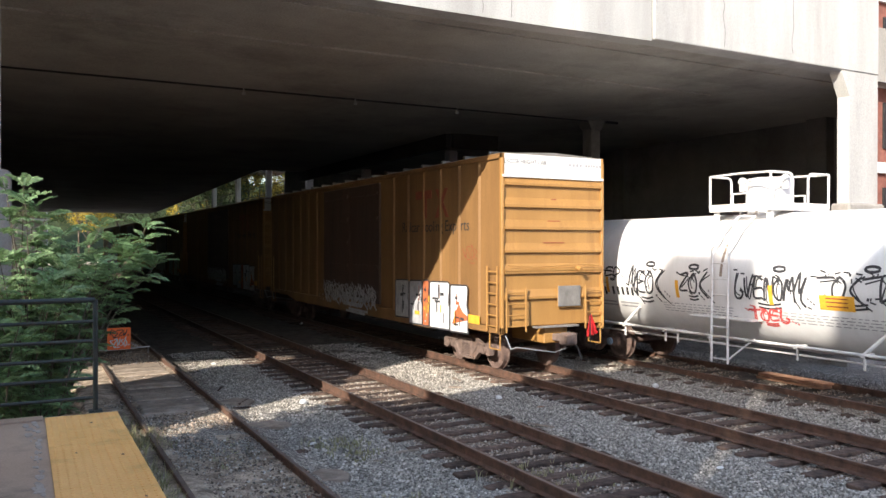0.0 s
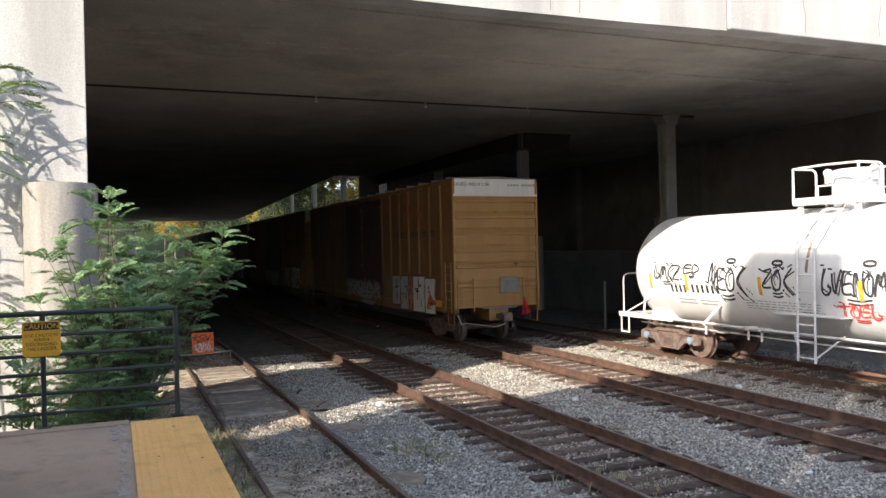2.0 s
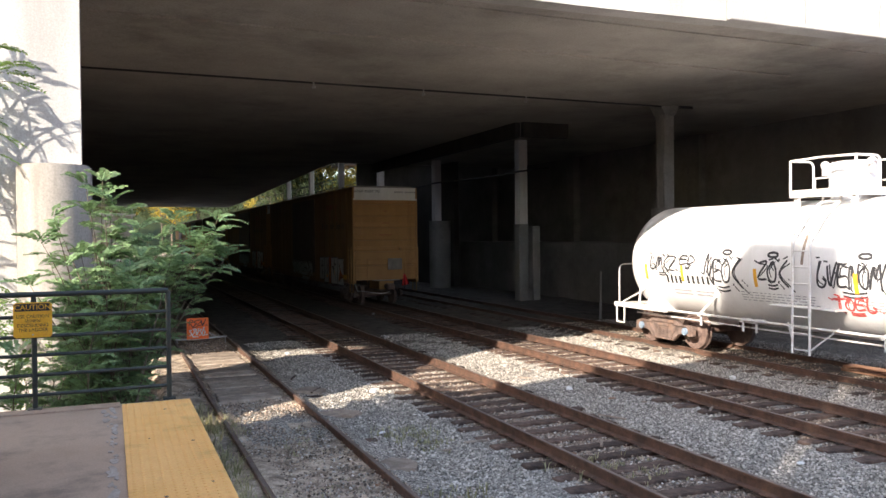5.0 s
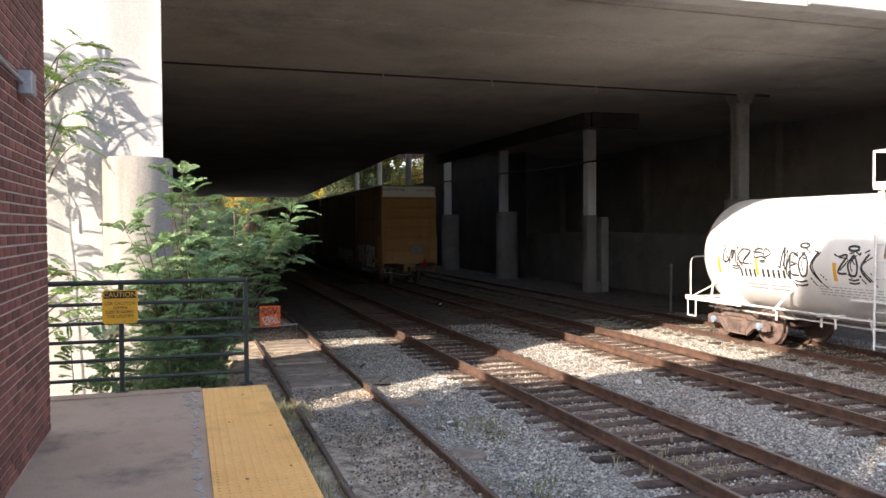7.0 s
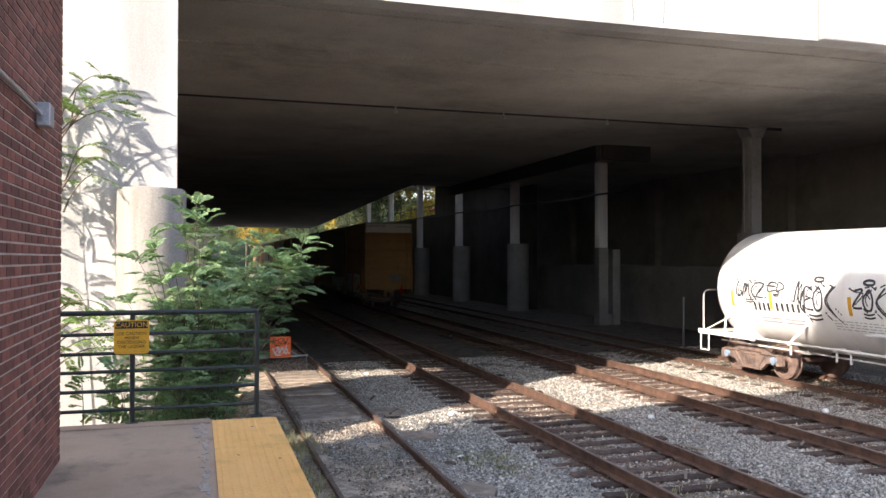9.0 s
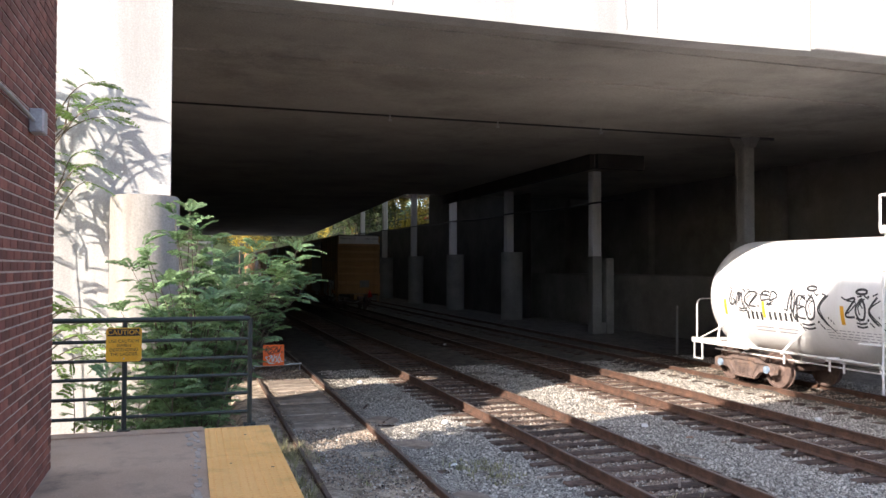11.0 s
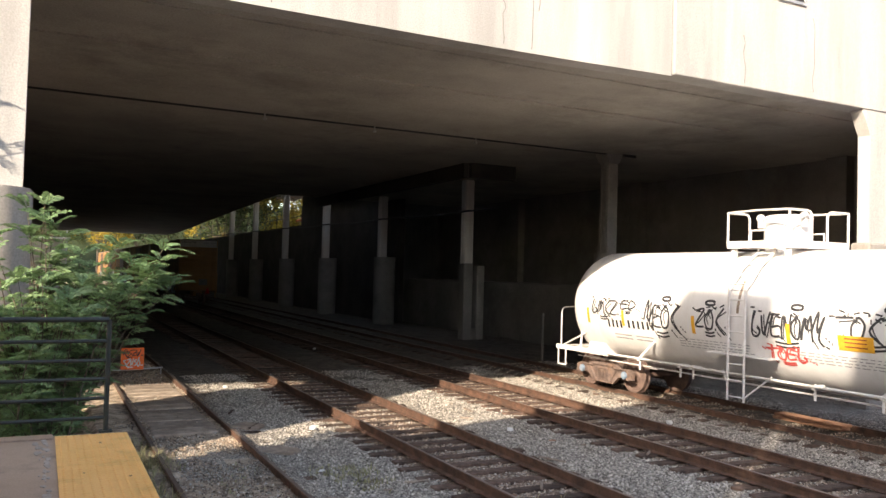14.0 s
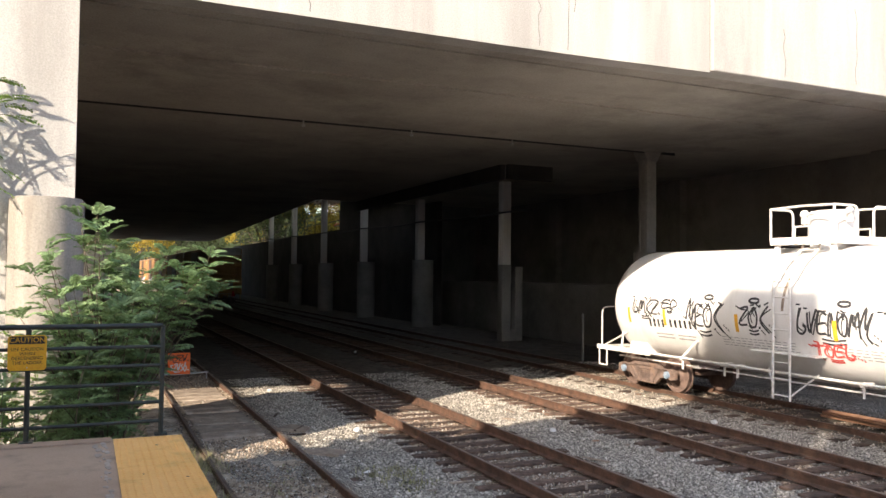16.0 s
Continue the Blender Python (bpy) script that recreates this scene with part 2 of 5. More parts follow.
# ---- mesh helpers ----
def box(bm, x0, x1, y0, y1, z0, z1, bevel=0.0, m=None):
    made = bmesh.ops.create_cube(bm, size=1)["verts"]
    t = Matrix.LocRotScale(((x0 + x1) / 2, (y0 + y1) / 2, (z0 + z1) / 2), None, (x1 - x0, y1 - y0, z1 - z0))
    bmesh.ops.transform(bm, matrix=(m @ t) if m else t, verts=made)
    if bevel:
        edges = list({e for v in made for e in v.link_edges})
        bmesh.ops.bevel(bm, geom=edges, offset=bevel, segments=1, affect='EDGES')
    return bm


def tube(bm, p, q, r, seg=8, r2=None, cap=True):
    """A straight round bar from p to q."""
    p, q = Vector(p), Vector(q)
    made = bmesh.ops.create_cone(bm, cap_ends=cap, segments=seg, radius1=r, radius2=r if r2 is None else r2, depth=(q - p).length)["verts"]
    m = Matrix.Translation((p + q) / 2) @ (q - p).to_track_quat('Z', 'Y').to_matrix().to_4x4()
    bmesh.ops.transform(bm, matrix=m, verts=made)
    return bm


def bar(bm, pts, r, seg=8):
    """A bent round bar through the points."""
    for a, b in zip(pts, pts[1:]):
        tube(bm, a, b, r, seg)
    for a in pts[1:-1]:
        s = bmesh.ops.create_icosphere(bm, subdivisions=1, radius=r * 1.02)["verts"]
        bmesh.ops.translate(bm, vec=Vector(a), verts=s)
    return bm


def arc(a, corner, b, n=4):
    a, corner, b = Vector(a), Vector(corner), Vector(b)
    return [tuple((1 - t) ** 2 * a + 2 * t * (1 - t) * corner + t * t * b) for t in [i / n for i in range(n + 1)]]


def prism(bm, outline, d0, d1, axis='x'):
    """The outline (pairs) pulled along an axis: 'x' takes (y, z), 'y' takes (x, z), 'z' takes (x, y)."""
    def at(u, v, d):
        return {'x': (d, u, v), 'y': (u, d, v), 'z': (u, v, d)}[axis]
    a = [bm.verts.new(at(u, v, d0)) for u, v in outline]
    b = [bm.verts.new(at(u, v, d1)) for u, v in outline]
    n = len(outline)
    faces = [bm.faces.new(a), bm.faces.new(list(reversed(b)))]
    for i in range(n):
        faces.append(bm.faces.new((a[i], b[i], b[(i + 1) % n], a[(i + 1) % n])))
    bmesh.ops.recalc_face_normals(bm, faces=faces)
    return bm


def mesh_of(name, bm, material, smooth=False):
    me = bpy.data.meshes.new(name)
    bm.to_mesh(me)
    bm.free()
    for m in material if isinstance(material, (list, tuple)) else [material]:
        me.materials.append(m)
    if smooth:
        for p in me.polygons:
            p.use_smooth = True
    return me


def part(name, bm, material, parent, label="", smooth=False):
    """One mesh object under a thing or a part."""
    ob = new(name, mesh_of(name, bm, material, smooth))
    ob.parent = parent
    if label:
        tagged(ob, label)
    return ob


def thing(name, label, category, group="", kind="", at=None):
    """The Empty at a thing's base."""
    ob = new(name)
    ob.empty_display_size = 0.2
    if at is not None:
        ob.matrix_world = at
    return tagged(ob, label, category, group, kind)


def solid(name, bm, material, label, category, kind="", group="", smooth=False):
    """A thing of one mesh."""
    return tagged(new(name, mesh_of(name, bm, material, smooth)), label, category, group, kind)


def B():
    return bmesh.new()


def raw(name, verts, faces, material):
    """A mesh object from arrays (for what is scattered)."""
    me = bpy.data.meshes.new(name)
    me.from_pydata([tuple(v) for v in verts], [], [tuple(int(i) for i in f) for f in faces])
    me.materials.append(material)
    return new(name, me)


def words(text, size, material, parent, m, name="lettering", squeeze=1.0):
    """Letters of the built-in font as a flat mesh, centred on the pose m (x along the line, z out of the face)."""
    cu = bpy.data.curves.new("letters", 'FONT')
    cu.body, cu.size, cu.align_x, cu.align_y, cu.extrude = text, size, 'CENTER', 'CENTER', 0.001
    tmp = bpy.data.objects.new("letters", cu)
    scene.collection.objects.link(tmp)
    me = bpy.data.meshes.new_from_object(tmp.evaluated_get(bpy.context.evaluated_depsgraph_get()))
    bpy.data.objects.remove(tmp)
    me.transform(m @ Matrix.Diagonal((squeeze, 1, 1, 1)))
    me.materials.clear()
    me.materials.append(material)
    ob = new(name, me)
    ob.parent = parent
    return ob


def ribbon(bm, pts, width, place, steps=5):
    """A flat painted stroke through 2D points (smoothed), laid on a surface by place(u, v)."""
    if len(pts) > 2:
        fine = []
        ext = [pts[0]] + list(pts) + [pts[-1]]
        for i in range(1, len(ext) - 2):
            p0, p1, p2, p3 = [np.array(p, float) for p in ext[i - 1:i + 3]]
            for k in range(steps):
                t = k / steps
                fine.append(0.5 * (2 * p1 + (p2 - p0) * t + (2 * p0 - 5 * p1 + 4 * p2 - p3) * t * t + (3 * p1 - p0 - 3 * p2 + p3) * t ** 3))
        fine.append(np.array(pts[-1], float))
    else:
        fine = [np.array(p, float) for p in pts]
    rows = []
    for i, p in enumerate(fine):
        d = fine[min(i + 1, len(fine) - 1)] - fine[max(i - 1, 0)]
        n = np.array((-d[1], d[0])) / (np.hypot(*d) + 1e-9) * width / 2
        rows.append((bm.verts.new(place(*(p + n))), bm.verts.new(place(*(p - n)))))
    for a, b in zip(rows, rows[1:]):
        bm.faces.new((a[0], b[0], b[1], a[1]))


def scrawl(rng, u0, v0, w, h, letters, lean=0.15):
    """The strokes of an unreadable sprayed tag."""
    out = []
    lw = w / letters
    for i in range(letters):
        x = u0 + i * lw
        kind = rng.randrange(5)
        j = lambda a: a + rng.uniform(-0.12, 0.12)
        if kind == 0:
            s = [(0.1, 0.95), (0.2, 0.1), (0.6, 0.6), (0.7, 0.1), (1.05, 1.0)]
        elif kind == 1:
            s = [(0.9, 0.9), (0.2, 0.75), (0.5, 0.5), (0.95, 0.35), (0.1, 0.05)]
        elif kind == 2:
            s = [(0.5, 0.95), (0.05, 0.5), (0.5, 0.05), (0.95, 0.5), (0.5, 0.95), (0.75, 1.15)]
        elif kind == 3:
            s = [(0.1, 0.0), (0.2, 1.05), (0.9, 0.75), (0.25, 0.5), (1.1, -0.15)]
        else:
            s = [(0.0, 0.85), (1.0, 0.95), (0.1, 0.1), (1.05, 0.05)]
        out.append([(x + (j(a) + lean * b) * lw, v0 + j(b) * h) for a, b in s])
    for k in range(rng.randrange(1, 3)):
        y = v0 - h * (0.18 + 0.14 * k)
        a = u0 + w * rng.uniform(0.15, 0.35)
        out.append([(a, y), (a + w * 0.35, y + h * 0.04)])
    for k in range(2):
        a = u0 + w * (1.04 + 0.06 * k)
        out.append([(a, v0 + h * 0.1), (a + 0.03, v0 + h * 0.12)])
    return out


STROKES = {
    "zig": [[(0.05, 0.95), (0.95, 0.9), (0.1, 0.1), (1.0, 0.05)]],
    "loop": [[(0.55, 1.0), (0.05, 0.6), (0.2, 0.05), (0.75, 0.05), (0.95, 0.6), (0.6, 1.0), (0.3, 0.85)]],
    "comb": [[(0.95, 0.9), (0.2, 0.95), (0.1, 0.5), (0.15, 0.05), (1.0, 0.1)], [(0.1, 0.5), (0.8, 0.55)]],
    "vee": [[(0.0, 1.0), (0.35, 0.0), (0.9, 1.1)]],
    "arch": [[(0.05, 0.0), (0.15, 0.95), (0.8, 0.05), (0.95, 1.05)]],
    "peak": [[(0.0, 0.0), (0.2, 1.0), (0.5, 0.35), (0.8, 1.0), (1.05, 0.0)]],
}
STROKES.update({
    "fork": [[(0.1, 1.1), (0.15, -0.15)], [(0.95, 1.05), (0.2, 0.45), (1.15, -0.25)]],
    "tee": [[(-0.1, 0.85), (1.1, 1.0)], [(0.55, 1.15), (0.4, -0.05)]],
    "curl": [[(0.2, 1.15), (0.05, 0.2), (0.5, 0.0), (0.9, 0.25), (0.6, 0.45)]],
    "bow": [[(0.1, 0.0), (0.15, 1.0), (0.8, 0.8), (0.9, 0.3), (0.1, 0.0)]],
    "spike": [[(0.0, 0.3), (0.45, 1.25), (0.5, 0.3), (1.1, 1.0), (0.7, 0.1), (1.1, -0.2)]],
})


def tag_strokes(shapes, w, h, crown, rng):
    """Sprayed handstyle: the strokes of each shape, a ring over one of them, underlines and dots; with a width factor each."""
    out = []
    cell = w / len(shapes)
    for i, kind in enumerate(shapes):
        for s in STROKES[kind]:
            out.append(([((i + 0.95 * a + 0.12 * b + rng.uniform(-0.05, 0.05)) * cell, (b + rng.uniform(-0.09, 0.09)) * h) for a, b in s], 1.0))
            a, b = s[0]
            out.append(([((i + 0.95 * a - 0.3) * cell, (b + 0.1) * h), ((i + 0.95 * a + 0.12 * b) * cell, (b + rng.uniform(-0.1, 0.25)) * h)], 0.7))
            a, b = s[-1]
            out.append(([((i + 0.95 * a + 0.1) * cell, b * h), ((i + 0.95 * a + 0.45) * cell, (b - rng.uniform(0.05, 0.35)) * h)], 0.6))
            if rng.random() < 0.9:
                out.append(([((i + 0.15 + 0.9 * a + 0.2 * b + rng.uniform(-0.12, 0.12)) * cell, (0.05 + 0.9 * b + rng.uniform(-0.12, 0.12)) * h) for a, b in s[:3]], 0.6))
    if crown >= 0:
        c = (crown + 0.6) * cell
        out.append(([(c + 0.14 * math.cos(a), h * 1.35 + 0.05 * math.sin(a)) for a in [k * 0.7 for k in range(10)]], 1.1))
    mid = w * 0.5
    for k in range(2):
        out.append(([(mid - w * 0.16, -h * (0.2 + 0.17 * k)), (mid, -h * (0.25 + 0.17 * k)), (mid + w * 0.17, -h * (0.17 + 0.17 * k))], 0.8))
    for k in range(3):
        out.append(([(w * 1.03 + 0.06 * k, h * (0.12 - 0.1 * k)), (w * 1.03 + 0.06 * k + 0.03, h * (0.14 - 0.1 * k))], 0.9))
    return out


# ---- the ground ----
RAIL_X = [(1.73, 3.235), (5.78, 7.285), (10.085, 11.59), (13.95, 15.455)]


def ground():
    bm = B()
    prism(bm, [(-600, -0.5), (600, -0.5), (600, -0.33), (-600, -0.33)], -600, 600, 'x')
    solid("ground", bm, DIRT, "bare brown dirt ground beyond the ballast", "ground", "structure")


def crib(k, d):
    """How far the stones lie below the ties, d metres off the track's middle line."""
    if k == 0:
        return 0.02 if d < 0.75 else 0.0
    deep = (0, 0.03, 0.035, 0.015)[k]
    return deep * min(1.0, max(0.0, (1.5 - d) / 0.25))


def ballast():
    """The stone bed of the tracks, one sheet with soft humps between the tracks."""
    xs = np.concatenate([np.arange(0.8, 17.6, 0.1), [18.4, 20, 22.5, 25.0]])
    ys = np.concatenate([np.arange(-12, 4, 0.6), np.arange(4, 30, 0.12), np.arange(30, 60, 0.4), np.arange(60, 132, 2.0)])
    verts, faces = [], []
    for y in ys:
        for x in xs:
            z = -0.2
            for k, (a, b) in enumerate(RAIL_X):
                z -= crib(k, abs(x - (a + b) / 2))
            if x < 3.6:
                z += 0.03 + 0.075 * min(1.0, max(0.0, (3.55 - x) / 0.25)) * (0.75 + 0.5 * noise.noise((x * 0.8, y * 0.5, 11)))
            if x < 2.1:
                z += 0.06 * min(1.0, (2.1 - x) / 0.2) * (0.6 + 0.8 * noise.noise((x * 2.0, y * 1.2, 17)))
            z += 0.035 * noise.noise((x * 1.1, y * 1.1, 0)) + 0.02 * noise.noise((x * 5, y * 5, 3)) + 0.012 * noise.noise((x * 14, y * 14, 7))
            if x > 13.55:
                z += 0.10 * min(1.0, (x - 13.55) / 0.3) * (0.8 + 0.5 * noise.noise((x * 0.9, y * 0.7, 31)))
            if x < 1.0:
                z -= 0.12
            verts.append((x, y, z))
    w = len(xs)
    for i in range(len(ys) - 1):
        for j in range(w - 1):
            faces.append((i * w + j, i * w + j + 1, (i + 1) * w + j + 1, (i + 1) * w + j))
    ob = raw("ballast", verts, faces, GRAVEL)
    ob.data.materials.append(DIRT)
    ob.data.materials.append(SHADE_DIRT)
    ob.data.materials.append(RUST_GRAVEL)
    n = w - 1
    for k, p in enumerate(ob.data.polygons):
        x = xs[k % n]
        y = ys[k // n]
        edge = 3.45 + 0.35 * noise.noise((y * 0.7, 0, 5))
        if x < edge - 0.2 and not (1.9 < x < 3.2 and 11.8 < y < 14.4 and noise.noise((x * 2, y * 2, 9)) > -0.25):
            p.material_index = 1
        # shade under the overpass painted in: darker bed past a wavering line
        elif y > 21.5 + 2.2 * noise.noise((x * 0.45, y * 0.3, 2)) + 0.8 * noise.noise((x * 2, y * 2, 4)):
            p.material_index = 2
        # shade beneath the tank car painted into the bed
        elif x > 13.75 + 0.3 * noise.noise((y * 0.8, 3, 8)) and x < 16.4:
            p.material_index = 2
        elif any(a - 0.25 < x < b + 0.25 for a, b in RAIL_X[1:]) and noise.noise((x * 0.9, y * 0.6, 21)) > -0.3:
            p.material_index = 3
    tagged(ob, "grey crushed stone ballast under the railway tracks", "ballast", kind="structure")


def ballast_stones():
    """Loose stones on the bed, joined."""
    rng = np.random.default_rng(4)
    base = np.array([(1, 0, 0), (-1, 0, 0), (0, 1, 0), (0, -1, 0), (0, 0, 1), (0, 0, -1)], float)
    tri = np.array([(0, 2, 4), (2, 1, 4), (1, 3, 4), (3, 0, 4), (2, 0, 5), (1, 2, 5), (3, 1, 5), (0, 3, 5)])
    count = 175000
    y = 5 + 19 * rng.random(count) ** 1.4
    x = rng.uniform(3.3, 17.0, count)
    keep = np.ones(count, bool)
    for a, b in RAIL_X:
        inside = (x > a - 0.6) & (x < b + 0.6)
        on_tie = np.abs((y + 11.8) / 0.56 - np.round((y + 11.8) / 0.56)) < 0.26
        keep &= ~(inside & on_tie & (rng.random(count) > 0.03))
        for r in (a, b):
            keep &= np.abs(x - r) > 0.1
    x, y = x[keep], y[keep]
    extra = 24000
    x = np.concatenate([x, rng.uniform(1.0, 3.4, extra)])
    y = np.concatenate([y, 5 + 22 * rng.random(extra) ** 1.3])
    n = len(x)
    size = rng.uniform(0.011, 0.029, n)
    pts = base[None] * size[:, None, None] * rng.uniform(0.6, 1.25, (n, 6, 1))
    ang = rng.uniform(0, 6.28, n)
    tilt = rng.uniform(-0.7, 0.7, n)
    c, s = np.cos(ang), np.sin(ang)
    ct, st = np.cos(tilt), np.sin(tilt)
    px, py, pz = pts[..., 0], pts[..., 1], pts[..., 2] * 0.75
    py, pz = py * ct[:, None] - pz * st[:, None], py * st[:, None] + pz * ct[:, None]
    qx = px * c[:, None] - py * s[:, None] + x[:, None]
    qy = px * s[:, None] + py * c[:, None] + y[:, None]
    drop = np.array([sum(crib(k, abs(u - (a + b) / 2)) for k, (a, b) in enumerate(RAIL_X)) for u in x])
    on_top = rng.random(n) < 0.02
    qz = pz + (-0.197 + np.where(x < 3.4, 0.085, 0.0) + 0.09 * np.clip((x - 13.55) / 0.3, 0, 1) - np.where(on_top, 0.0, drop) + rng.uniform(-0.012, 0.02, n))[:, None]
    verts = np.stack([qx, qy, qz], -1).reshape(-1, 3)
    faces = (tri[None] + 6 * np.arange(n)[:, None, None]).reshape(-1, 3)
    ob = raw("ballast_stone", verts, faces, STONE)
    ob.data.materials.append(RUST_STONE)
    inside = np.zeros(n, bool)
    for a, b in RAIL_X[1:]:
        inside |= (x > a - 0.2 - 0.15 * rng.random(n)) & (x < b + 0.2 + 0.15 * rng.random(n))
    inside |= x < 3.4
    ob.data.polygons.foreach_set("material_index", np.repeat((inside & (rng.random(n) < 0.75)).astype(np.int32), 8))
    tagged(ob, "loose grey crushed stones lying over the track bed", "gravel", kind="stuff")


def rail_track(k, a, b, label):
    track = thing("railway_track", label, "track", "parallel railway tracks", "structure")
    profile = [(-0.07, -0.172), (0.07, -0.172), (0.07, -0.158), (0.012, -0.14), (0.012, -0.045), (0.036, -0.034), (0.036, -0.006),
               (0.026, 0.0), (-0.026, 0.0), (-0.036, -0.006), (-0.036, -0.034), (-0.012, -0.045), (-0.012, -0.14), (-0.07, -0.158)]
    for x in (a, b):
        bm = B()
        prism(bm, [(u + x, v) for u, v in profile], -12, 132, 'y')
        ob = part("rail", bm, [RAIL, RAIL_TOP], track, "rust-brown steel rail")
        for p in ob.data.polygons:
            if p.normal.z > 0.9 and p.center.z > -0.01:
                p.material_index = 1
    return track


def ties(track, k, a, b):
    rng = random.Random(20 + k)
    c = (a + b) / 2
    meshes = []
    for i in range(5):
        bm = B()
        box(bm, -1.29, 1.29, -0.11, 0.11, -0.34, -0.174, 0.012)
        for v in bm.verts:
            v.co.z += 0.012 * noise.noise(v.co * 3 + Vector((i * 9, 0, 0)))
            v.co.y += 0.012 * noise.noise(v.co * 2 + Vector((i * 5, 2, 0)))
        meshes.append(mesh_of("tie", bm, TIE))
    rest = B()
    y = -11.8
    n = 0
    while y < 130:
        lift = rng.uniform(-0.03, 0.0) - (0.02 if k == 0 else 0.0)
        m = Matrix.Translation((c + rng.uniform(-0.13, 0.13), y + rng.uniform(-0.04, 0.04), lift)) @ Matrix.Rotation(rng.uniform(-0.04, 0.04), 4, 'Z')
        if 3.0 < y < 75:
            ob = new("tie", meshes[rng.randrange(5)])
            ob.parent = track
            ob.matrix_basis = m
        else:
            box(rest, -1.29, 1.29, -0.11, 0.11, -0.34, -0.174, 0, m)
        y += 0.56
    tagged(part("far_ties", rest, TIE, track), kind="stuff")
    if k in (1, 2):
        plate = B()
        box(plate, -0.1, 0.1, -0.09, 0.09, -0.1745, -0.163, 0.004)
        tube(plate, (-0.085, 0.05, -0.165), (-0.085, 0.05, -0.145), 0.012, 5)
        tube(plate, (0.085, -0.05, -0.165), (0.085, -0.05, -0.145), 0.012, 5)
        me = mesh_of("tie_plate", plate, RAIL)
        y = -11.8
        while y < 26:
            if y > 4:
                for x in (a, b):
                    ob = new("tie_plate", me)
                    ob.parent = track
                    ob.matrix_basis = Matrix.Translation((x, y, 0.002))
            y += 0.56


def crossing_boards():
    """Weathered boards between the rails of the disused track, and pale patches for sunlit dust."""
    rng = random.Random(5)
    t = thing("timber_crossing", "weathered grey timber boards laid between the rails of the siding", "crossing")
    for i in range(14):
        bm = B()
        y = 15.14 + i * 0.47
        box(bm, 1.86 + rng.uniform(0, 0.06), 3.1 - rng.uniform(0, 0.06), y, y + rng.uniform(0.40, 0.46), -0.19, -0.085 + rng.uniform(-0.02, 0.012), 0.02, Matrix.Translation((0, y, 0)) @ Matrix.Rotation(rng.uniform(-0.02, 0.02), 4, 'Z') @ Matrix.Translation((0, -y, 0)))
        for v in bm.verts:
            v.co.z += 0.02 * noise.noise(v.co * 2.3)
        part("board", bm, PLANK, t)
    # thin pale pieces that stand in for dusty patches of sunlit ground
    for i, (x0, x1, y, turn) in enumerate(((2.2, 3.05, 15.7, 6), (3.42, 4.2, 15.9, -8), (3.45, 4.1, 13.6, 5), (3.4, 3.95, 10.2, -4))):
        bm = B()
        n = 11
        outline = [((x1 - x0) * 0.55 * rng.uniform(0.6, 1.15) * math.cos(6.283 * k / n), 0.33 * rng.uniform(0.5, 1.2) * math.sin(6.283 * k / n)) for k in range(n)]
        prism(bm, outline, -0.24, -0.085 if x0 < 3.2 else -0.15, 'z')
        bmesh.ops.transform(bm, matrix=Matrix.Translation(((x0 + x1) / 2, y, 0)) @ Matrix.Rotation(radians(turn), 4, 'Z') @ Matrix.Rotation(radians(rng.uniform(-2, 2)), 4, 'Y'), verts=bm.verts)
        solid("concrete_slab", bm, PLANK, "pale raised patch standing for dusty sunlit ground by the siding", "slab")
    for i in range(2):
        bm = B()
        box(bm, 14.9, 15.25, 11.0, 12.7, -0.09 + 0.065 * i, -0.03 + 0.065 * i, 0.01, Matrix.Translation((0.05 * i, 0, 0)))
        solid("loose_plank", bm, RED_PLANK, "reddish timber plank lying between rails under the tank car", "plank", group="stacked planks")


# ---- the platform and station ----
PZ = 1.383


def platform():
    t = thing("platform", "brown-grey concrete station platform with a dark edge", "platform", kind="structure")
    bm = B()
    box(bm, -9, 0.76, -14, 8.24, PZ - 0.32, PZ - 0.012, 0.015)
    part("slab", bm, PLATFORM, t)
    bm = B()
    box(bm, -9, 0.35, -14, 7.9, -0.4, PZ - 0.32)
    part("base_wall", bm, PLATFORM, t)
    bm = B()
    box(bm, -9, 0.13, 8.06, 8.245, PZ - 0.02, PZ + 0.004, 0.006)
    part("end_kerb", bm, PLATFORM, t)
    rng = random.Random(9)
    for i in range(60):
        y = 4.4 + i * 0.062 + rng.uniform(-0.06, 0.06)
        bm = B()
        n = 9
        r = rng.uniform(0.012, 0.06)
        x = 0.085 - rng.uniform(0, 0.1) * rng.random()
        prism(bm, [(x + r * 0.55 * rng.uniform(0.5, 1.2) * math.cos(6.283 * k / n), y + r * 1.5 * rng.uniform(0.6, 1.2) * math.sin(6.283 * k / n)) for k in range(n)], PZ - 0.02, PZ - 0.0095 + i * 0.00006, 'z')
        part("chipped_patch", bm, PATCH, t)


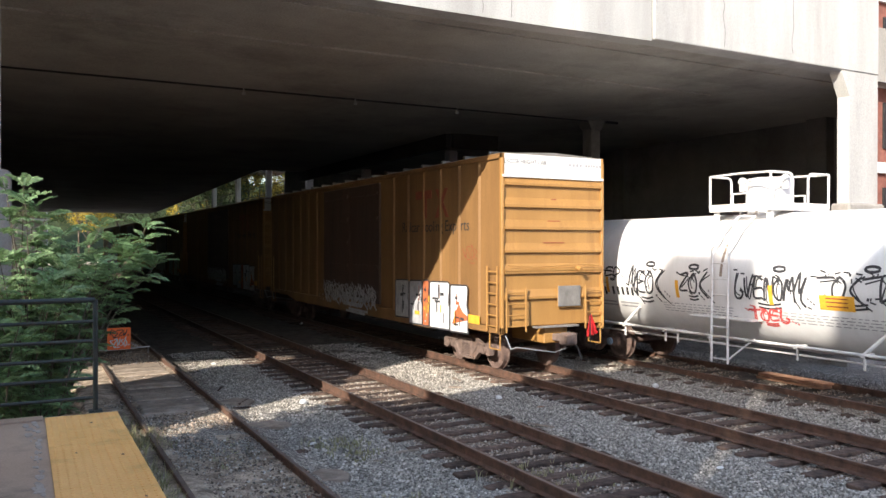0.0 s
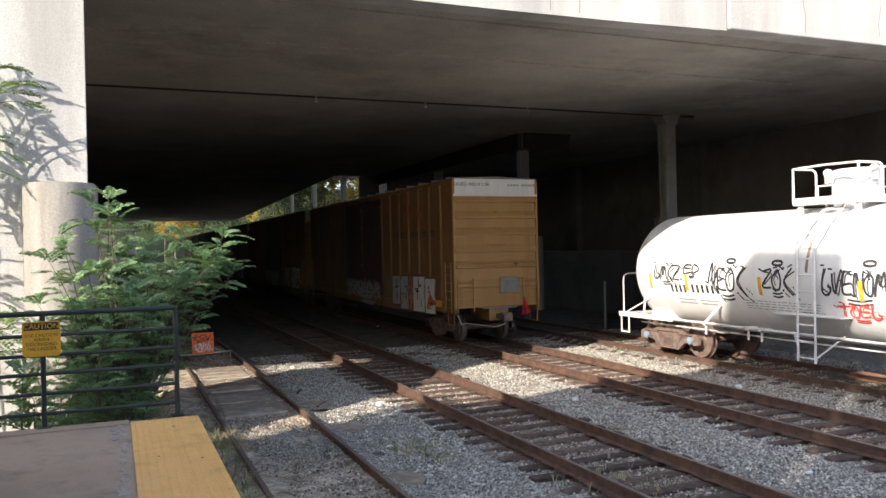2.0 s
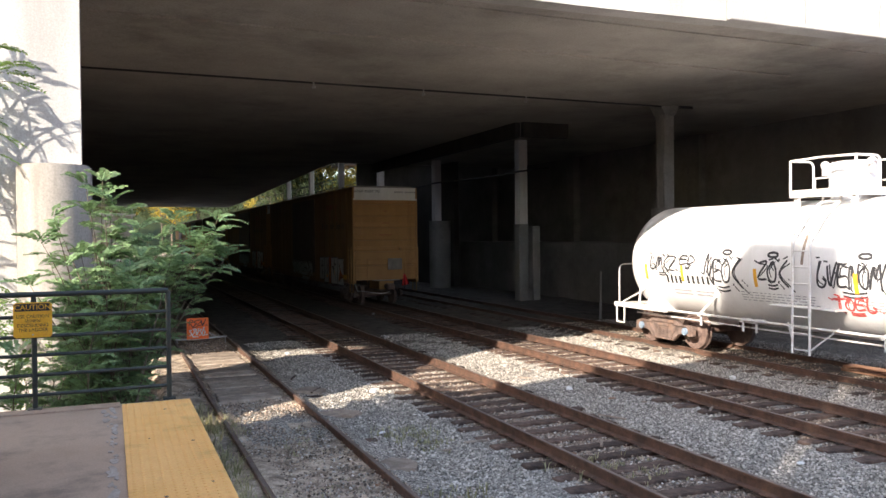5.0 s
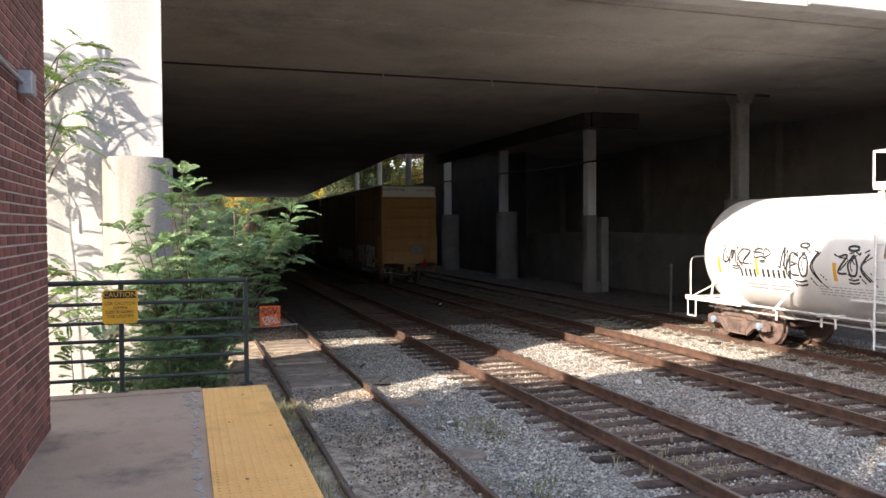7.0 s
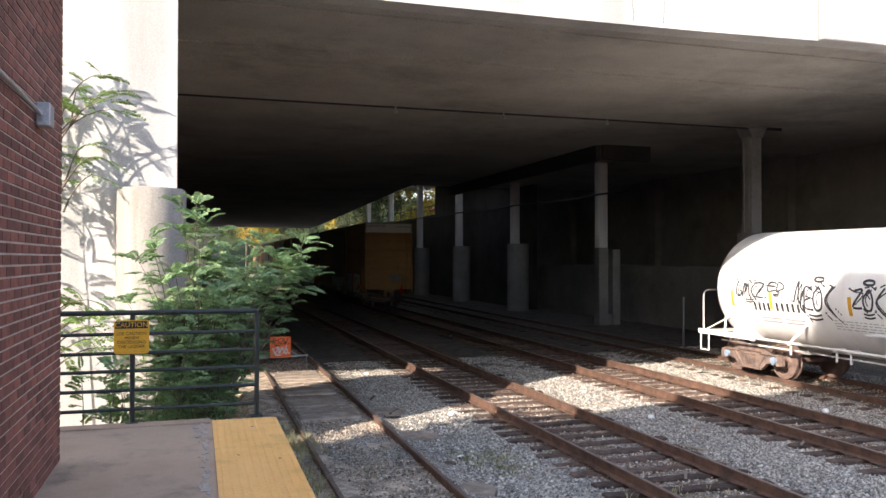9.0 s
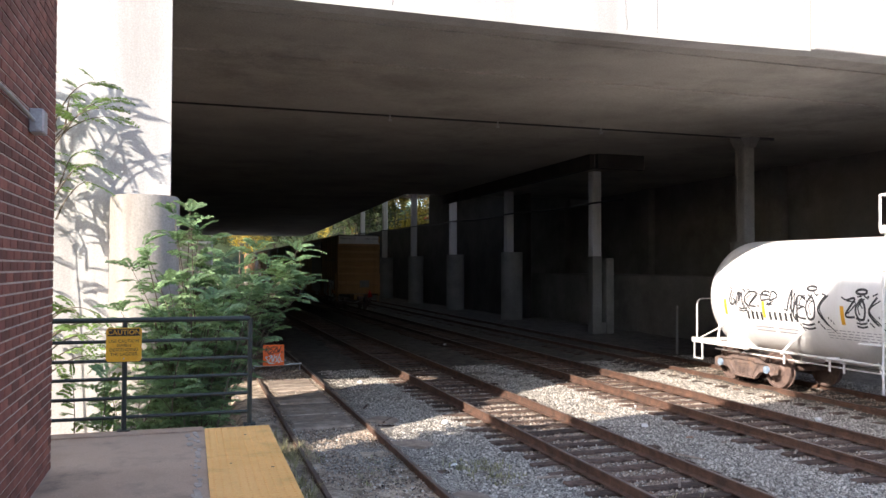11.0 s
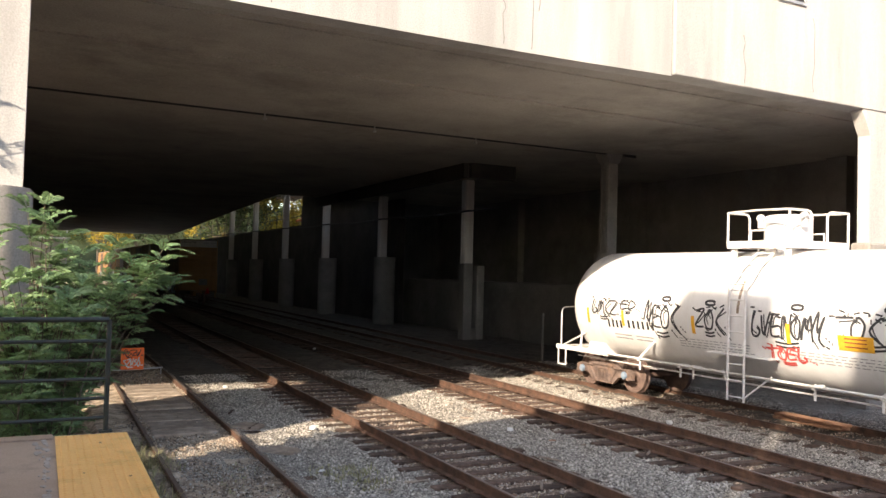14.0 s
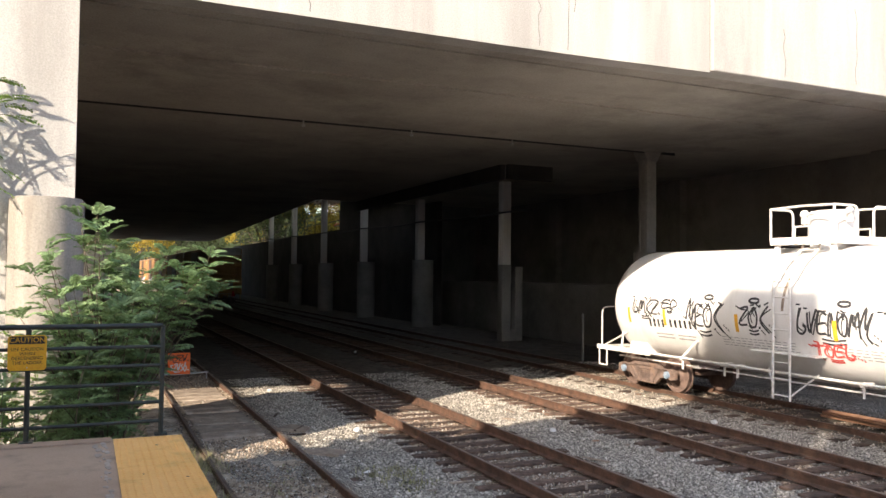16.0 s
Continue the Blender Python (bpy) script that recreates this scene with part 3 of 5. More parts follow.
def tactile_strip():
    t = thing("tactile_strip", "yellow tactile warning strip with small domes along the platform edge", "tactile paving")
    for i in range(9):
        y1 = 8.15 - i * 1.22
        bm = B()
        box(bm, 0.145, 0.765, y1 - 1.215, y1, PZ - 0.012, PZ, 0.002)
        part("panel", bm, TACTILE, t)
    verts, faces = [], []
    y = 8.1
    while y > 4.2:
        for i in range(10):
            x = 0.185 + i * 0.06
            b = len(verts)
            for z, r in ((0, 0.0125), (0.005, 0.009)):
                for k in range(6):
                    verts.append((x + r * math.cos(k * 1.0472), y + r * math.sin(k * 1.0472), PZ + z))
            for k in range(6):
                faces.append((b + k, b + (k + 1) % 6, b + 6 + (k + 1) % 6, b + 6 + k))
            faces.append(tuple(b + 6 + k for k in range(6)))
        y -= 0.06
    ob = raw("dome_field", verts, faces, TACTILE)
    ob.parent = t
    tagged(ob, kind="stuff")
    rng = random.Random(3)
    bm = B()
    for i in range(5):
        x, y = rng.uniform(0.2, 0.72), rng.uniform(5, 8)
        prism(bm, [(x + rng.uniform(0.006, 0.016) * math.cos(k), y + rng.uniform(0.006, 0.016) * math.sin(k)) for k in (0, 1.2, 2.5, 3.8, 5)], PZ + 0.005, PZ + 0.008, 'z')
    solid("leaf_litter", bm, BARK, "small brown fallen leaves scattered on the yellow strip", "leaves", kind="stuff")


def railing():
    t = thing("railing", "dark green painted steel pipe railing across the platform end", "railing")
    for x in (-1.6, -0.6, 0.58):
        bm = B()
        tube(bm, (x, 8.25, PZ), (x, 8.25, 2.45), 0.024, 12)
        box(bm, x - 0.06, x + 0.06, 8.19, 8.31, PZ - 0.002, PZ + 0.012, 0.003)
        part("post", bm, PIPE, t, smooth=False)
    for z, r in ((2.45, 0.025), (2.245, 0.017), (2.06, 0.017), (1.885, 0.017), (1.70, 0.017), (1.515, 0.017)):
        bm = B()
        tube(bm, (-2.4, 8.25, z), (0.58, 8.25, z), r, 12)
        part("rail", bm, PIPE, t)


def caution_sign():
    t = thing("caution_sign", "yellow caution sign with black lettering fixed to the railing", "sign")
    bm = B()
    out = [(-0.765 + 0.02, 2.055), (-0.445 - 0.02, 2.055), (-0.445, 2.075), (-0.445, 2.36), (-0.465, 2.38), (-0.745, 2.38), (-0.765, 2.36), (-0.765, 2.075)]
    prism(bm, out, 8.212, 8.216, 'y')
    part("plate", bm, SIGN_YELLOW, t)
    bm = B()
    prism(bm, [(-0.752, 2.30), (-0.458, 2.30), (-0.458, 2.362), (-0.47, 2.37), (-0.74, 2.37), (-0.752, 2.362)], 8.2085, 8.2115, 'y')
    part("header_band", bm, BLACK, t, "black band")
    words("CAUTION", 0.066, SIGN_YELLOW, t, pose(-0.605, 8.207, 2.334, 90, 0, 0))
    for i, line in enumerate(("USE CAUTION", "WHEN", "DESCENDING", "THE LADDER")):
        words(line, 0.042, BLACK, t, pose(-0.605, 8.2105, 2.25 - i * 0.0415, 90, 0, 0))
    bm = B()
    tube(bm, (-0.605, 8.211, 2.082), (-0.605, 8.206, 2.082), 0.007, 8)
    part("bolt", bm, GALV, t)


def station():
    t = thing("station_building", "red brick station building with a projecting bay", "building", kind="structure")
    bm = B()
    box(bm, -9, -1.037, 4.609, 6.882, PZ - 0.3, 5.6)
    part("wall", bm, MORTAR, t, "brick wall of the projecting bay")
    bm = B()
    box(bm, -9, -2.1, -14, 4.6, PZ - 0.3, 4.1)
    part("back_wall", bm, BRICK_REST, t, "plain brick wall")
    bm = B()
    box(bm, -9.1, -1.0, 4.5, 6.95, 5.6, 5.8, 0.02)
    part("coping", bm, CONCRETE, t)
    return t


def shade_casters():
    """Unseen walls behind the platform, added to keep the near tracks in shade."""
    t = thing("gabled_building", "unseen tall brick wall added to shade the near tracks", "building", kind="structure")
    turn = Matrix.Translation((-14.3, -11.0, 0)) @ Matrix.Rotation(math.atan2(1.0, 1.5), 4, 'Z')
    # outline worked back from the edges of the sun patches
    shade_outline = [(16.0, 6.5), (11.6, 11.4), (10.55, 13.5), (10.0, 14.6), (9.6, 15.4), (9.25, 16.4), (8.6, 17.5), (7.65, 18.5), (6.9, 19.1), (6.25, 20.5),
                (5.25, 21.75), (3.25, 21.0), (3.15, 19.0), (1.9, 19.0), (1.6, 20.0), (1.1, 20.6), (0.3, 21.0), (-1.0, 22.6), (-2.2, 24.5), (-9.0, 24.5)]
    bm = B()
    prism(bm, [(16.0, 0)] + shade_outline[:3] + [(-9.0, 13.5), (-9.0, 0)], -3.0, 0.0, 'x')
    ob = part("lower_wall", bm, BRICK_REST, t)
    ob.matrix_basis = turn
    bm = B()
    prism(bm, shade_outline[2:12] + [(3.25, 15.6), (4.0, 15.6), (4.0, 13.5)], -3.0, 0.0, 'x')
    ob = part("shade_wall_upper", bm, BRICK_REST, t)
    ob.matrix_basis = turn
    # low piece below an opening that lets one sun patch through
    bm = B()
    prism(bm, [(3.98, 13.5), (3.98, 14.8), (3.22, 14.8), (3.22, 13.5)], -3.0, 0.0, 'x')
    ob = part("shade_parapet", bm, BRICK_REST, t)
    ob.matrix_basis = turn
    bm = B()
    prism(bm, [(3.2, 13.5), (3.2, 19.0)] + shade_outline[13:] + [(-9.0, 13.5)], -3.0, 0.0, 'x')
    ob = part("shade_wall_side", bm, BRICK_REST, t)
    ob.matrix_basis = turn
    # unseen blocks round the yard; their heights set how much low sky gets in
    for x0, x1, y0, y1, z in ((-26, 14, -62, -46, 9.0), (14.4, 46, -60, -46, 18.0), (47, 62, -46, 12, 17.0)):
        w = thing("warehouse", "unseen plain brick block added to cut low sky light", "building", "warehouses round the yard", "structure")
        bm = B()
        box(bm, x0, x1, y0, y1, -0.4, z, 0.05)
        part("wall", bm, BRICK_REST, w)
        bm = B()
        box(bm, x0 - 0.2, x1 + 0.2, y0 - 0.2, y1 + 0.2, z, z + 0.4, 0.03)
        part("coping", bm, ROOFING, w)


def station_bricks(t):
    """Running-bond bricks on the bay's two visible faces; the nearest are single pieces."""
    rng = random.Random(12)
    me = []
    for length in (0.193, 0.0915):
        bm = B()
        box(bm, 0, 0.02, 0, length, 0, 0.055, 0.0025)
        me.append(mesh_of("brick", bm, BRICK))
    rest = B()
    made = 0
    row = 0
    z = PZ + 0.004
    while z < 5.6:
        y = 4.612 - (0.1016 if row % 2 else 0)
        while y < 6.885:
            a, b = max(y, 4.612), min(y + 0.193, 6.885)
            if b - a > 0.03:
                if b - a > 0.19 and made < 300 and 1.9 < z < 4.6 and y > 5.2:
                    ob = new("brick", me[0])
                    ob.parent = t
                    ob.matrix_basis = Matrix.Translation((-1.052 + rng.uniform(0, 0.0025), a, z))
                    made += 1
                else:
                    box(rest, -1.052, -1.032 + rng.uniform(0, 0.0025), a, b, z, z + 0.055)
            y += 0.2032
        x = -1.0335
        size = 0.0915 if row % 2 else 0.193
        while x > -2.1:
            box(rest, max(x - size, -2.1), x, 4.603, 4.609, z, z + 0.055)
            x -= size + 0.0102
            size = 0.193
        z += 0.0677
        row += 1
    tagged(part("brick_rest", rest, BRICK_REST, t), kind="stuff")


def wall_box():
    t = thing("junction_box", "grey metal electrical box with conduit on the brick wall", "electrical box")
    bm = B()
    box(bm, -1.03, -0.94, 5.80, 5.96, 3.86, 4.02, 0.008)
    part("box", bm, GALV, t)
    bm = B()
    bar(bm, [(-1.0, 4.4, 3.97), (-1.0, 5.3, 3.955), (-1.0, 5.81, 3.94)], 0.013, 8)
    part("conduit", bm, GALV, t)


# ---- the overpass ----
DECK_Z = 7.4


def overpass():
    t = thing("overpass", "wide concrete overpass with a pale sunlit fascia and dark underside", "overpass", kind="structure")
    # unseen left stretch, set higher to let sun reach the siding boards
    bm = B()
    box(bm, -22, -5.6, 13.0, 13.45, DECK_Z + 0.85, 13.5, 0.02)
    part("fascia", bm, CONCRETE, t, "pale concrete fascia panel")
    bm = B()
    prism(bm, [(-5.57, DECK_Z - 0.07), (6.5, DECK_Z - 0.07), (9.0, DECK_Z - 0.055), (11.985, DECK_Z - 0.005), (11.985, 13.5), (-5.57, 13.5)], 13.0, 13.45, 'y')
    part("fascia", bm, CONCRETE, t, "pale concrete fascia panel")
    bm = B()
    box(bm, 12.015, 19.75, 12.93, 13.45, DECK_Z + 0.02, 13.5, 0.02)
    part("fascia", bm, CONCRETE, t, "paler concrete fascia panel")
    # the unseen left slab is raised with it
    for x0, x1, y0, y1, z in ((-5.57, 26, 13.45, 22.3, 0.03), (-22, -5.6, 13.45, 22.3, 0.88), (-22, 26, 22.36, 28, 0.06), (-22, 15.8, 28, 47, 0.06), (17.0, 26, 28, 47, 0.06), ):
        bm = B()
        box(bm, x0, x1, y0, y1, DECK_Z + z, 8.9)
        part("deck", bm, SOFFIT, t, "dark concrete underside")
    bm = B()
    prism(bm, [(-22, 47), (12.5, 47), (16.0, 110), (16.0, 120), (-22, 120)], DECK_Z + 0.06, 8.9, 'z')
    part("deck", bm, SOFFIT, t, "dark concrete underside")
    bm = B()
    box(bm, -5.5, 19.75, 14.1, 15.6, DECK_Z + 0.0, DECK_Z + 0.03)
    box(bm, -5.5, 17.9, 16.9, 22.3, DECK_Z - 0.015, DECK_Z + 0.03)
    part("soffit_panel", bm, SOFFIT, t)
    bm = B()
    box(bm, -5.5, 19.0, 22.30, 22.36, DECK_Z - 0.06, DECK_Z + 0.06)
    part("joint_strip", bm, BLACK, t, "dark joint across the underside")
    # two added beams, near black, that hide the lit slab side behind the gap
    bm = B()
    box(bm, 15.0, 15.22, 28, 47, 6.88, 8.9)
    part("gap_screen", bm, SHADE_CONCRETE, t, "dark beam added to hide the lit slab side in the gap")
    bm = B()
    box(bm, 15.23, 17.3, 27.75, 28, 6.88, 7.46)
    part("gap_screen_front", bm, SHADE_CONCRETE, t, "dark beam added to mask the start of the light gap")
    bm = B()
    for x0, x1, z0, z1 in ((15.15, 15.22, 9.62, 11.2), (16.03, 16.1, 9.62, 11.2), (15.22, 16.03, 9.62, 9.69), (15.22, 16.03, 11.13, 11.2), (15.6, 15.65, 9.69, 11.13)):
        box(bm, x0, x1, 12.88, 12.93, z0, z1, 0.006)
    part("window_frame", bm, GALV, t, "grey metal window frame in the fascia")
    bm = B()
    box(bm, 15.21, 16.04, 12.915, 12.929, 9.68, 11.14)
    part("window_pane", bm, BLACK, t, "dark window pane")
    rngc = random.Random(19)
    for x, z0, z1 in ((7.72, 7.42, 8.3), (8.42, 7.42, 9.2), (8.55, 8.2, 9.6), (3.2, 7.42, 8.1), (16.4, 7.6, 9.4), (14.1, 7.5, 8.6)):
        bm = B()
        y = 12.927 if x > 12 else 12.997
        pts = [(x + rngc.uniform(-0.05, 0.05), z0 + (z1 - z0) * k / 6) for k in range(7)]
        ribbon(bm, pts, 0.018, lambda u, v: (u, y, v), 3)
        part("crack", bm, DIM_CONCRETE, t, "thin dark crack in the fascia")
    bm = B()
    for x in (5.47, 8.83, 12.34):
        tube(bm, (x, 22.3, DECK_Z - 0.17), (x, 22.3, DECK_Z), 0.02, 6)
        tube(bm, (x, 22.3, DECK_Z - 0.2), (x, 22.3, DECK_Z - 0.14), 0.06, 8)
    part("hanger", bm, GALV, t)
    # upstands added on the decks to block sun and sky from the gaps
    bm = B()
    prism(bm, [(11.9, 47), (12.4, 47), (15.9, 110), (15.4, 110)], 8.9, 13, 'z')
    box(bm, 12.4, 15.0, 46.4, 47, 8.9, 13)
    box(bm, 17.0, 26, 46.4, 47, 8.9, 16)
    box(bm, 14.8, 15.4, 28, 46.4, 8.9, 10.5)
    box(bm, 14.4, 26, 27.4, 28, 8.9, 10.5)
    box(bm, -22, 13.0, 119.5, 120, 8.9, 14.5)
    part("shade_parapet", bm, SOFFIT, t)
    bm = B()
    box(bm, 17.0, 34, 47.5, 63, 9.5, 10.6)
    part("side_deck", bm, SOFFIT, t, "higher deck beside the gap")
    # unseen slab, added to limit the sky light falling through the gap
    bm = B()
    box(bm, 13.4, 34, 47, 118, 13.4, 14.6)
    part("sky_cover", bm, SOFFIT, t, "unseen high slab added to close off sky above the gap")
    bm = B()
    box(bm, 17.55, 18.45, 63, 120, 9.5, 10.4, 0.02)
    part("cap_beam", bm, COLUMN, t, "concrete beam on the column tops")


def pier():
    t = thing("bridge_pier", "pale sunlit concrete pier wall with a round drum at its foot", "pier", kind="structure")
    bm = B()
    # unseen left edge notched to shape the sun patch on the siding
    prism(bm, [(-0.315, -0.6), (-0.315, DECK_Z + 0.02), (-5.5, DECK_Z + 0.02), (-6.1, 6.97), (-7.0, 6.8), (-6.95, 6.5), (-6.5, 6.0), (-6.35, 4.9), (-9.6, 4.4), (-9.6, -0.6)], 12.995, 13.4, 'y')
    part("wall", bm, CONCRETE, t)
    bm = B()
    tube(bm, (-0.67, 12.85, -0.6), (-0.67, 12.85, 4.03), 0.5, 96)
    bmesh.ops.bevel(bm, geom=[e for e in bm.edges if abs(e.verts[0].co.z - 4.03) < 0.01 and abs(e.verts[1].co.z - 4.03) < 0.01], offset=0.03, segments=2, affect='EDGES')
    part("drum", bm, DRUM, t, "round weathered concrete drum")


def column(y, first=False):
    t = thing("bridge_column", "square grey concrete column on a wide round base", "column", "row of columns under the overpass")
    bm = B()
    top = 9.55 if y > 47 else DECK_Z + 0.05
    if first:
        prism(bm, [(18.6, 3.4), (19.75, 3.4), (19.75, DECK_Z + 0.02), (18.3, DECK_Z + 0.02), (18.3, DECK_Z - 0.05), (18.6, DECK_Z - 0.62)], 12.96, 13.3, 'y')
    else:
        box(bm, 17.78, 18.22, y - 0.24, y + 0.24, 3.4, top, 0.03)
        for s in (-0.12, 0.12):
            box(bm, 17.765, 17.78, y + s - 0.03, y + s + 0.03, 3.9, top)
        prism(bm, [(17.79, top - 0.38), (18.21, top - 0.38), (18.4, top - 0.02), (17.6, top - 0.02)], y - 0.29, y + 0.29, 'y') if y < 30 else None
    # light put into the colour: near inner shaft dimmed, far shafts paler
    part("shaft", bm, CONCRETE if first else (DIM_CONCRETE if y < 30 else COLUMN), t)
    bm = B()
    if first:
        box(bm, 18.45, 19.9, 12.85, 13.4, -0.5, 4.05, 0.05)
    elif 30 < y < 36:
        box(bm, 17.76, 18.24, y - 0.26, y + 0.26, -0.5, 3.5, 0.03)
        box(bm, 18.5, 18.9, y - 0.2, y + 0.2, -0.5, 3.4, 0.03)
        box(bm, 18.2, 18.6, y - 0.15, y + 0.15, -0.5, 0.4, 0.02)
    else:
        tube(bm, (18.2, y, -0.5), (18.2, y, 3.85), 0.64, 24)
    # bases darker than the far shafts
    part("base", bm, DRUM if first else DIM_CONCRETE, t, "dark round base")


def tunnel_walls():
    bm = B()
    box(bm, 25, 25.6, 14.6, 62, -0.5, 9.5)
    for i in range(4):
        box(bm, 24.6, 25.0, 18 + i * 10.5, 18.8 + i * 10.5, -0.5, 8.0)
    # the back wall takes the toned-down concrete for its shade
    solid("wall_east", bm, DIM_CONCRETE, "dark concrete retaining wall behind the columns", "wall", "structure")
    # unseen wall, added to keep light out of the underpass on the left
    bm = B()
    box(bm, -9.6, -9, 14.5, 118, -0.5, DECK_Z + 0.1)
    solid("wall_west", bm, SHADE_CONCRETE, "unseen dark wall added to stop light from the left", "wall", "structure")
    # added backdrop wall; its near-black tone stands for the darkness behind the columns
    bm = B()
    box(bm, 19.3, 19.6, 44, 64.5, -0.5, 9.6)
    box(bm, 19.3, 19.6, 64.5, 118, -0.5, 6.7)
    solid("wall_side", bm, SHADE_CONCRETE, "low dark backdrop wall added behind the far columns", "wall", "structure")
    bm = B()
    box(bm, 20.5, 24.9, 20, 46, -0.5, 2.6)
    solid("loading_bank", bm, DIM_CONCRETE, "low dark concrete bank beneath the overpass", "bank", "structure")
    t = thing("guard_fence", "thin dark metal fence on the low wall behind the columns", "fence")
    for i in range(14):
        bm = B()
        box(bm, 19.41, 19.47, 65 + i * 4.0, 65.06 + i * 4.0, 6.7, 8.35)
        part("post", bm, BLACK, t)
    for z in (7.5, 8.3):
        bm = B()
        box(bm, 19.42, 19.46, 65, 117.1, z, z + 0.05)
        part("rail", bm, BLACK, t)
    t = thing("brick_building", "dark brick building with banded storeys beside the overpass", "building")
    bm = B()
    box(bm, 20.6, 40, 13.9, 14.6, -0.5, 15)
    part("wall", bm, BRICK_REST, t)
    for i in range(5):
        bm = B()
        box(bm, 20.55, 40, 13.8, 13.9, 2.6 + i * 2.4, 2.9 + i * 2.4)
        part("band", bm, COLUMN, t)
        for j in range(6):
            bm = B()
            box(bm, 21.4 + j * 2.8, 22.8 + j * 2.8, 13.85, 13.9, 3.3 + i * 2.4, 4.6 + i * 2.4)
            part("window", bm, BLACK, t)
    line = bpy.data.curves.new("cable", 'CURVE')
    line.dimensions, line.bevel_depth, line.bevel_resolution = '3D', 0.05, 1
    run = line.splines.new('POLY')
    spots = [(17.65, y, 5.85 + 0.012 * (y - 33) + 0.15 * ((y % 10.5) / 5.25 - 1) ** 2) for y in np.arange(30, 110, 2.6)]
    run.points.add(len(spots) - 1)
    for q, spot in zip(run.points, spots):
        q.co = (*[float(c) for c in spot], 1)
    line.materials.append(BLACK)
    tagged(new("cable", line), "thick dark cable slung along the columns", "cable")
    bm = B()
    for y in (24.5,):
        tube(bm, (16.6, y, -0.3), (16.6, y, 1.6), 0.045, 10)
    solid("post", bm, SOOT_GREY, "thin pale post beside the track", "post")


# ---- the orange stop sign on the siding ----
def stop_board():
    t = thing("track_sign", "orange square board with sprayed scribbles standing on the siding", "sign")
    bm = B()
    box(bm, 2.06, 2.68, 24.0, 24.02, 0.02, 0.64, 0.008)
    part("board", bm, SIGN_ORANGE, t)
    bm = B()
    bar(bm, [(1.75, 24.03, 0.02), (2.4, 24.03, 0.02), (3.2, 24.03, 0.06)], 0.025, 8)
    for x in (1.8, 3.15):
        tube(bm, (x, 24.03, -0.17), (x, 24.03, 0.04), 0.02, 8)
    tube(bm, (2.68, 24.04, 0.2), (2.9, 24.04, 0.04), 0.012, 6)
    part("stand", bm, GALV, t)
    rng = random.Random(41)
    bm = B()
    for s in scrawl(rng, 2.12, 0.40, 0.45, 0.18, 4):
        ribbon(bm, s, 0.022, lambda u, v: (u, 23.994, v))
    part("scribble", bm, SPRAY, t)
    bm = B()
    for s in scrawl(rng, 2.12, 0.12, 0.45, 0.2, 5):
        ribbon(bm, s, 0.03, lambda u, v: (u, 23.994, v))
    part("scribble", bm, SPRAY_WHITE, t)
    rng = random.Random(2)
    for x, y in ((4.4, 21.2), (9.8, 30.5), (8.6, 13.8), (12.4, 13.3), (4.9, 15.2)):
        bm = B()
        bmesh.ops.create_icosphere(bm, subdivisions=1, radius=0.07)
        for v in bm.verts:
            v.co *= rng.uniform(0.7, 1.3)
            v.co.z *= 0.7
        bmesh.ops.translate(bm, vec=(x, y, -0.15), verts=bm.verts)
        solid("pale_rock", bm, WHITE, "pale rock lying on the ballast", "rock", group="pale rocks")


# ---- railway cars ----
def wheelset(parent, x, y, r=0.42):
    """An axle with its two wheels, turning about its own middle."""
    bm = B()
    tube(bm, (-0.95, 0, 0), (0.95, 0, 0), 0.07, 10)
    ob = part("wheelset", bm, WHEEL, parent)
    ob.matrix_basis = Matrix.Translation((x, y, r))
    for s in (-0.7525, 0.7525):
        o = 1 if s > 0 else -1
        bm = B()
        rim = [(-o * 0.09, r * 0.2), (-o * 0.09, r + 0.025), (-o * 0.06, r + 0.025), (-o * 0.055, r), (o * 0.055, r - 0.004), (o * 0.055, r * 0.86), (o * 0.02, r * 0.8), (o * 0.02, r * 0.5), (o * 0.075, r * 0.42), (o * 0.075, r * 0.16)]
        rings = [[bm.verts.new((s + d, q * math.cos(k * math.pi / 16), q * math.sin(k * math.pi / 16))) for k in range(32)] for d, q in rim]
        for a, b in zip(rings, rings[1:]):
            for k in range(32):
                bm.faces.new((a[k], b[k], b[(k + 1) % 32], a[(k + 1) % 32]))
        bm.faces.new(rings[0])
        bm.faces.new(rings[-1])
        bmesh.ops.recalc_face_normals(bm, faces=list(bm.faces))
        part("wheel", bm, WHEEL, ob)
    return ob


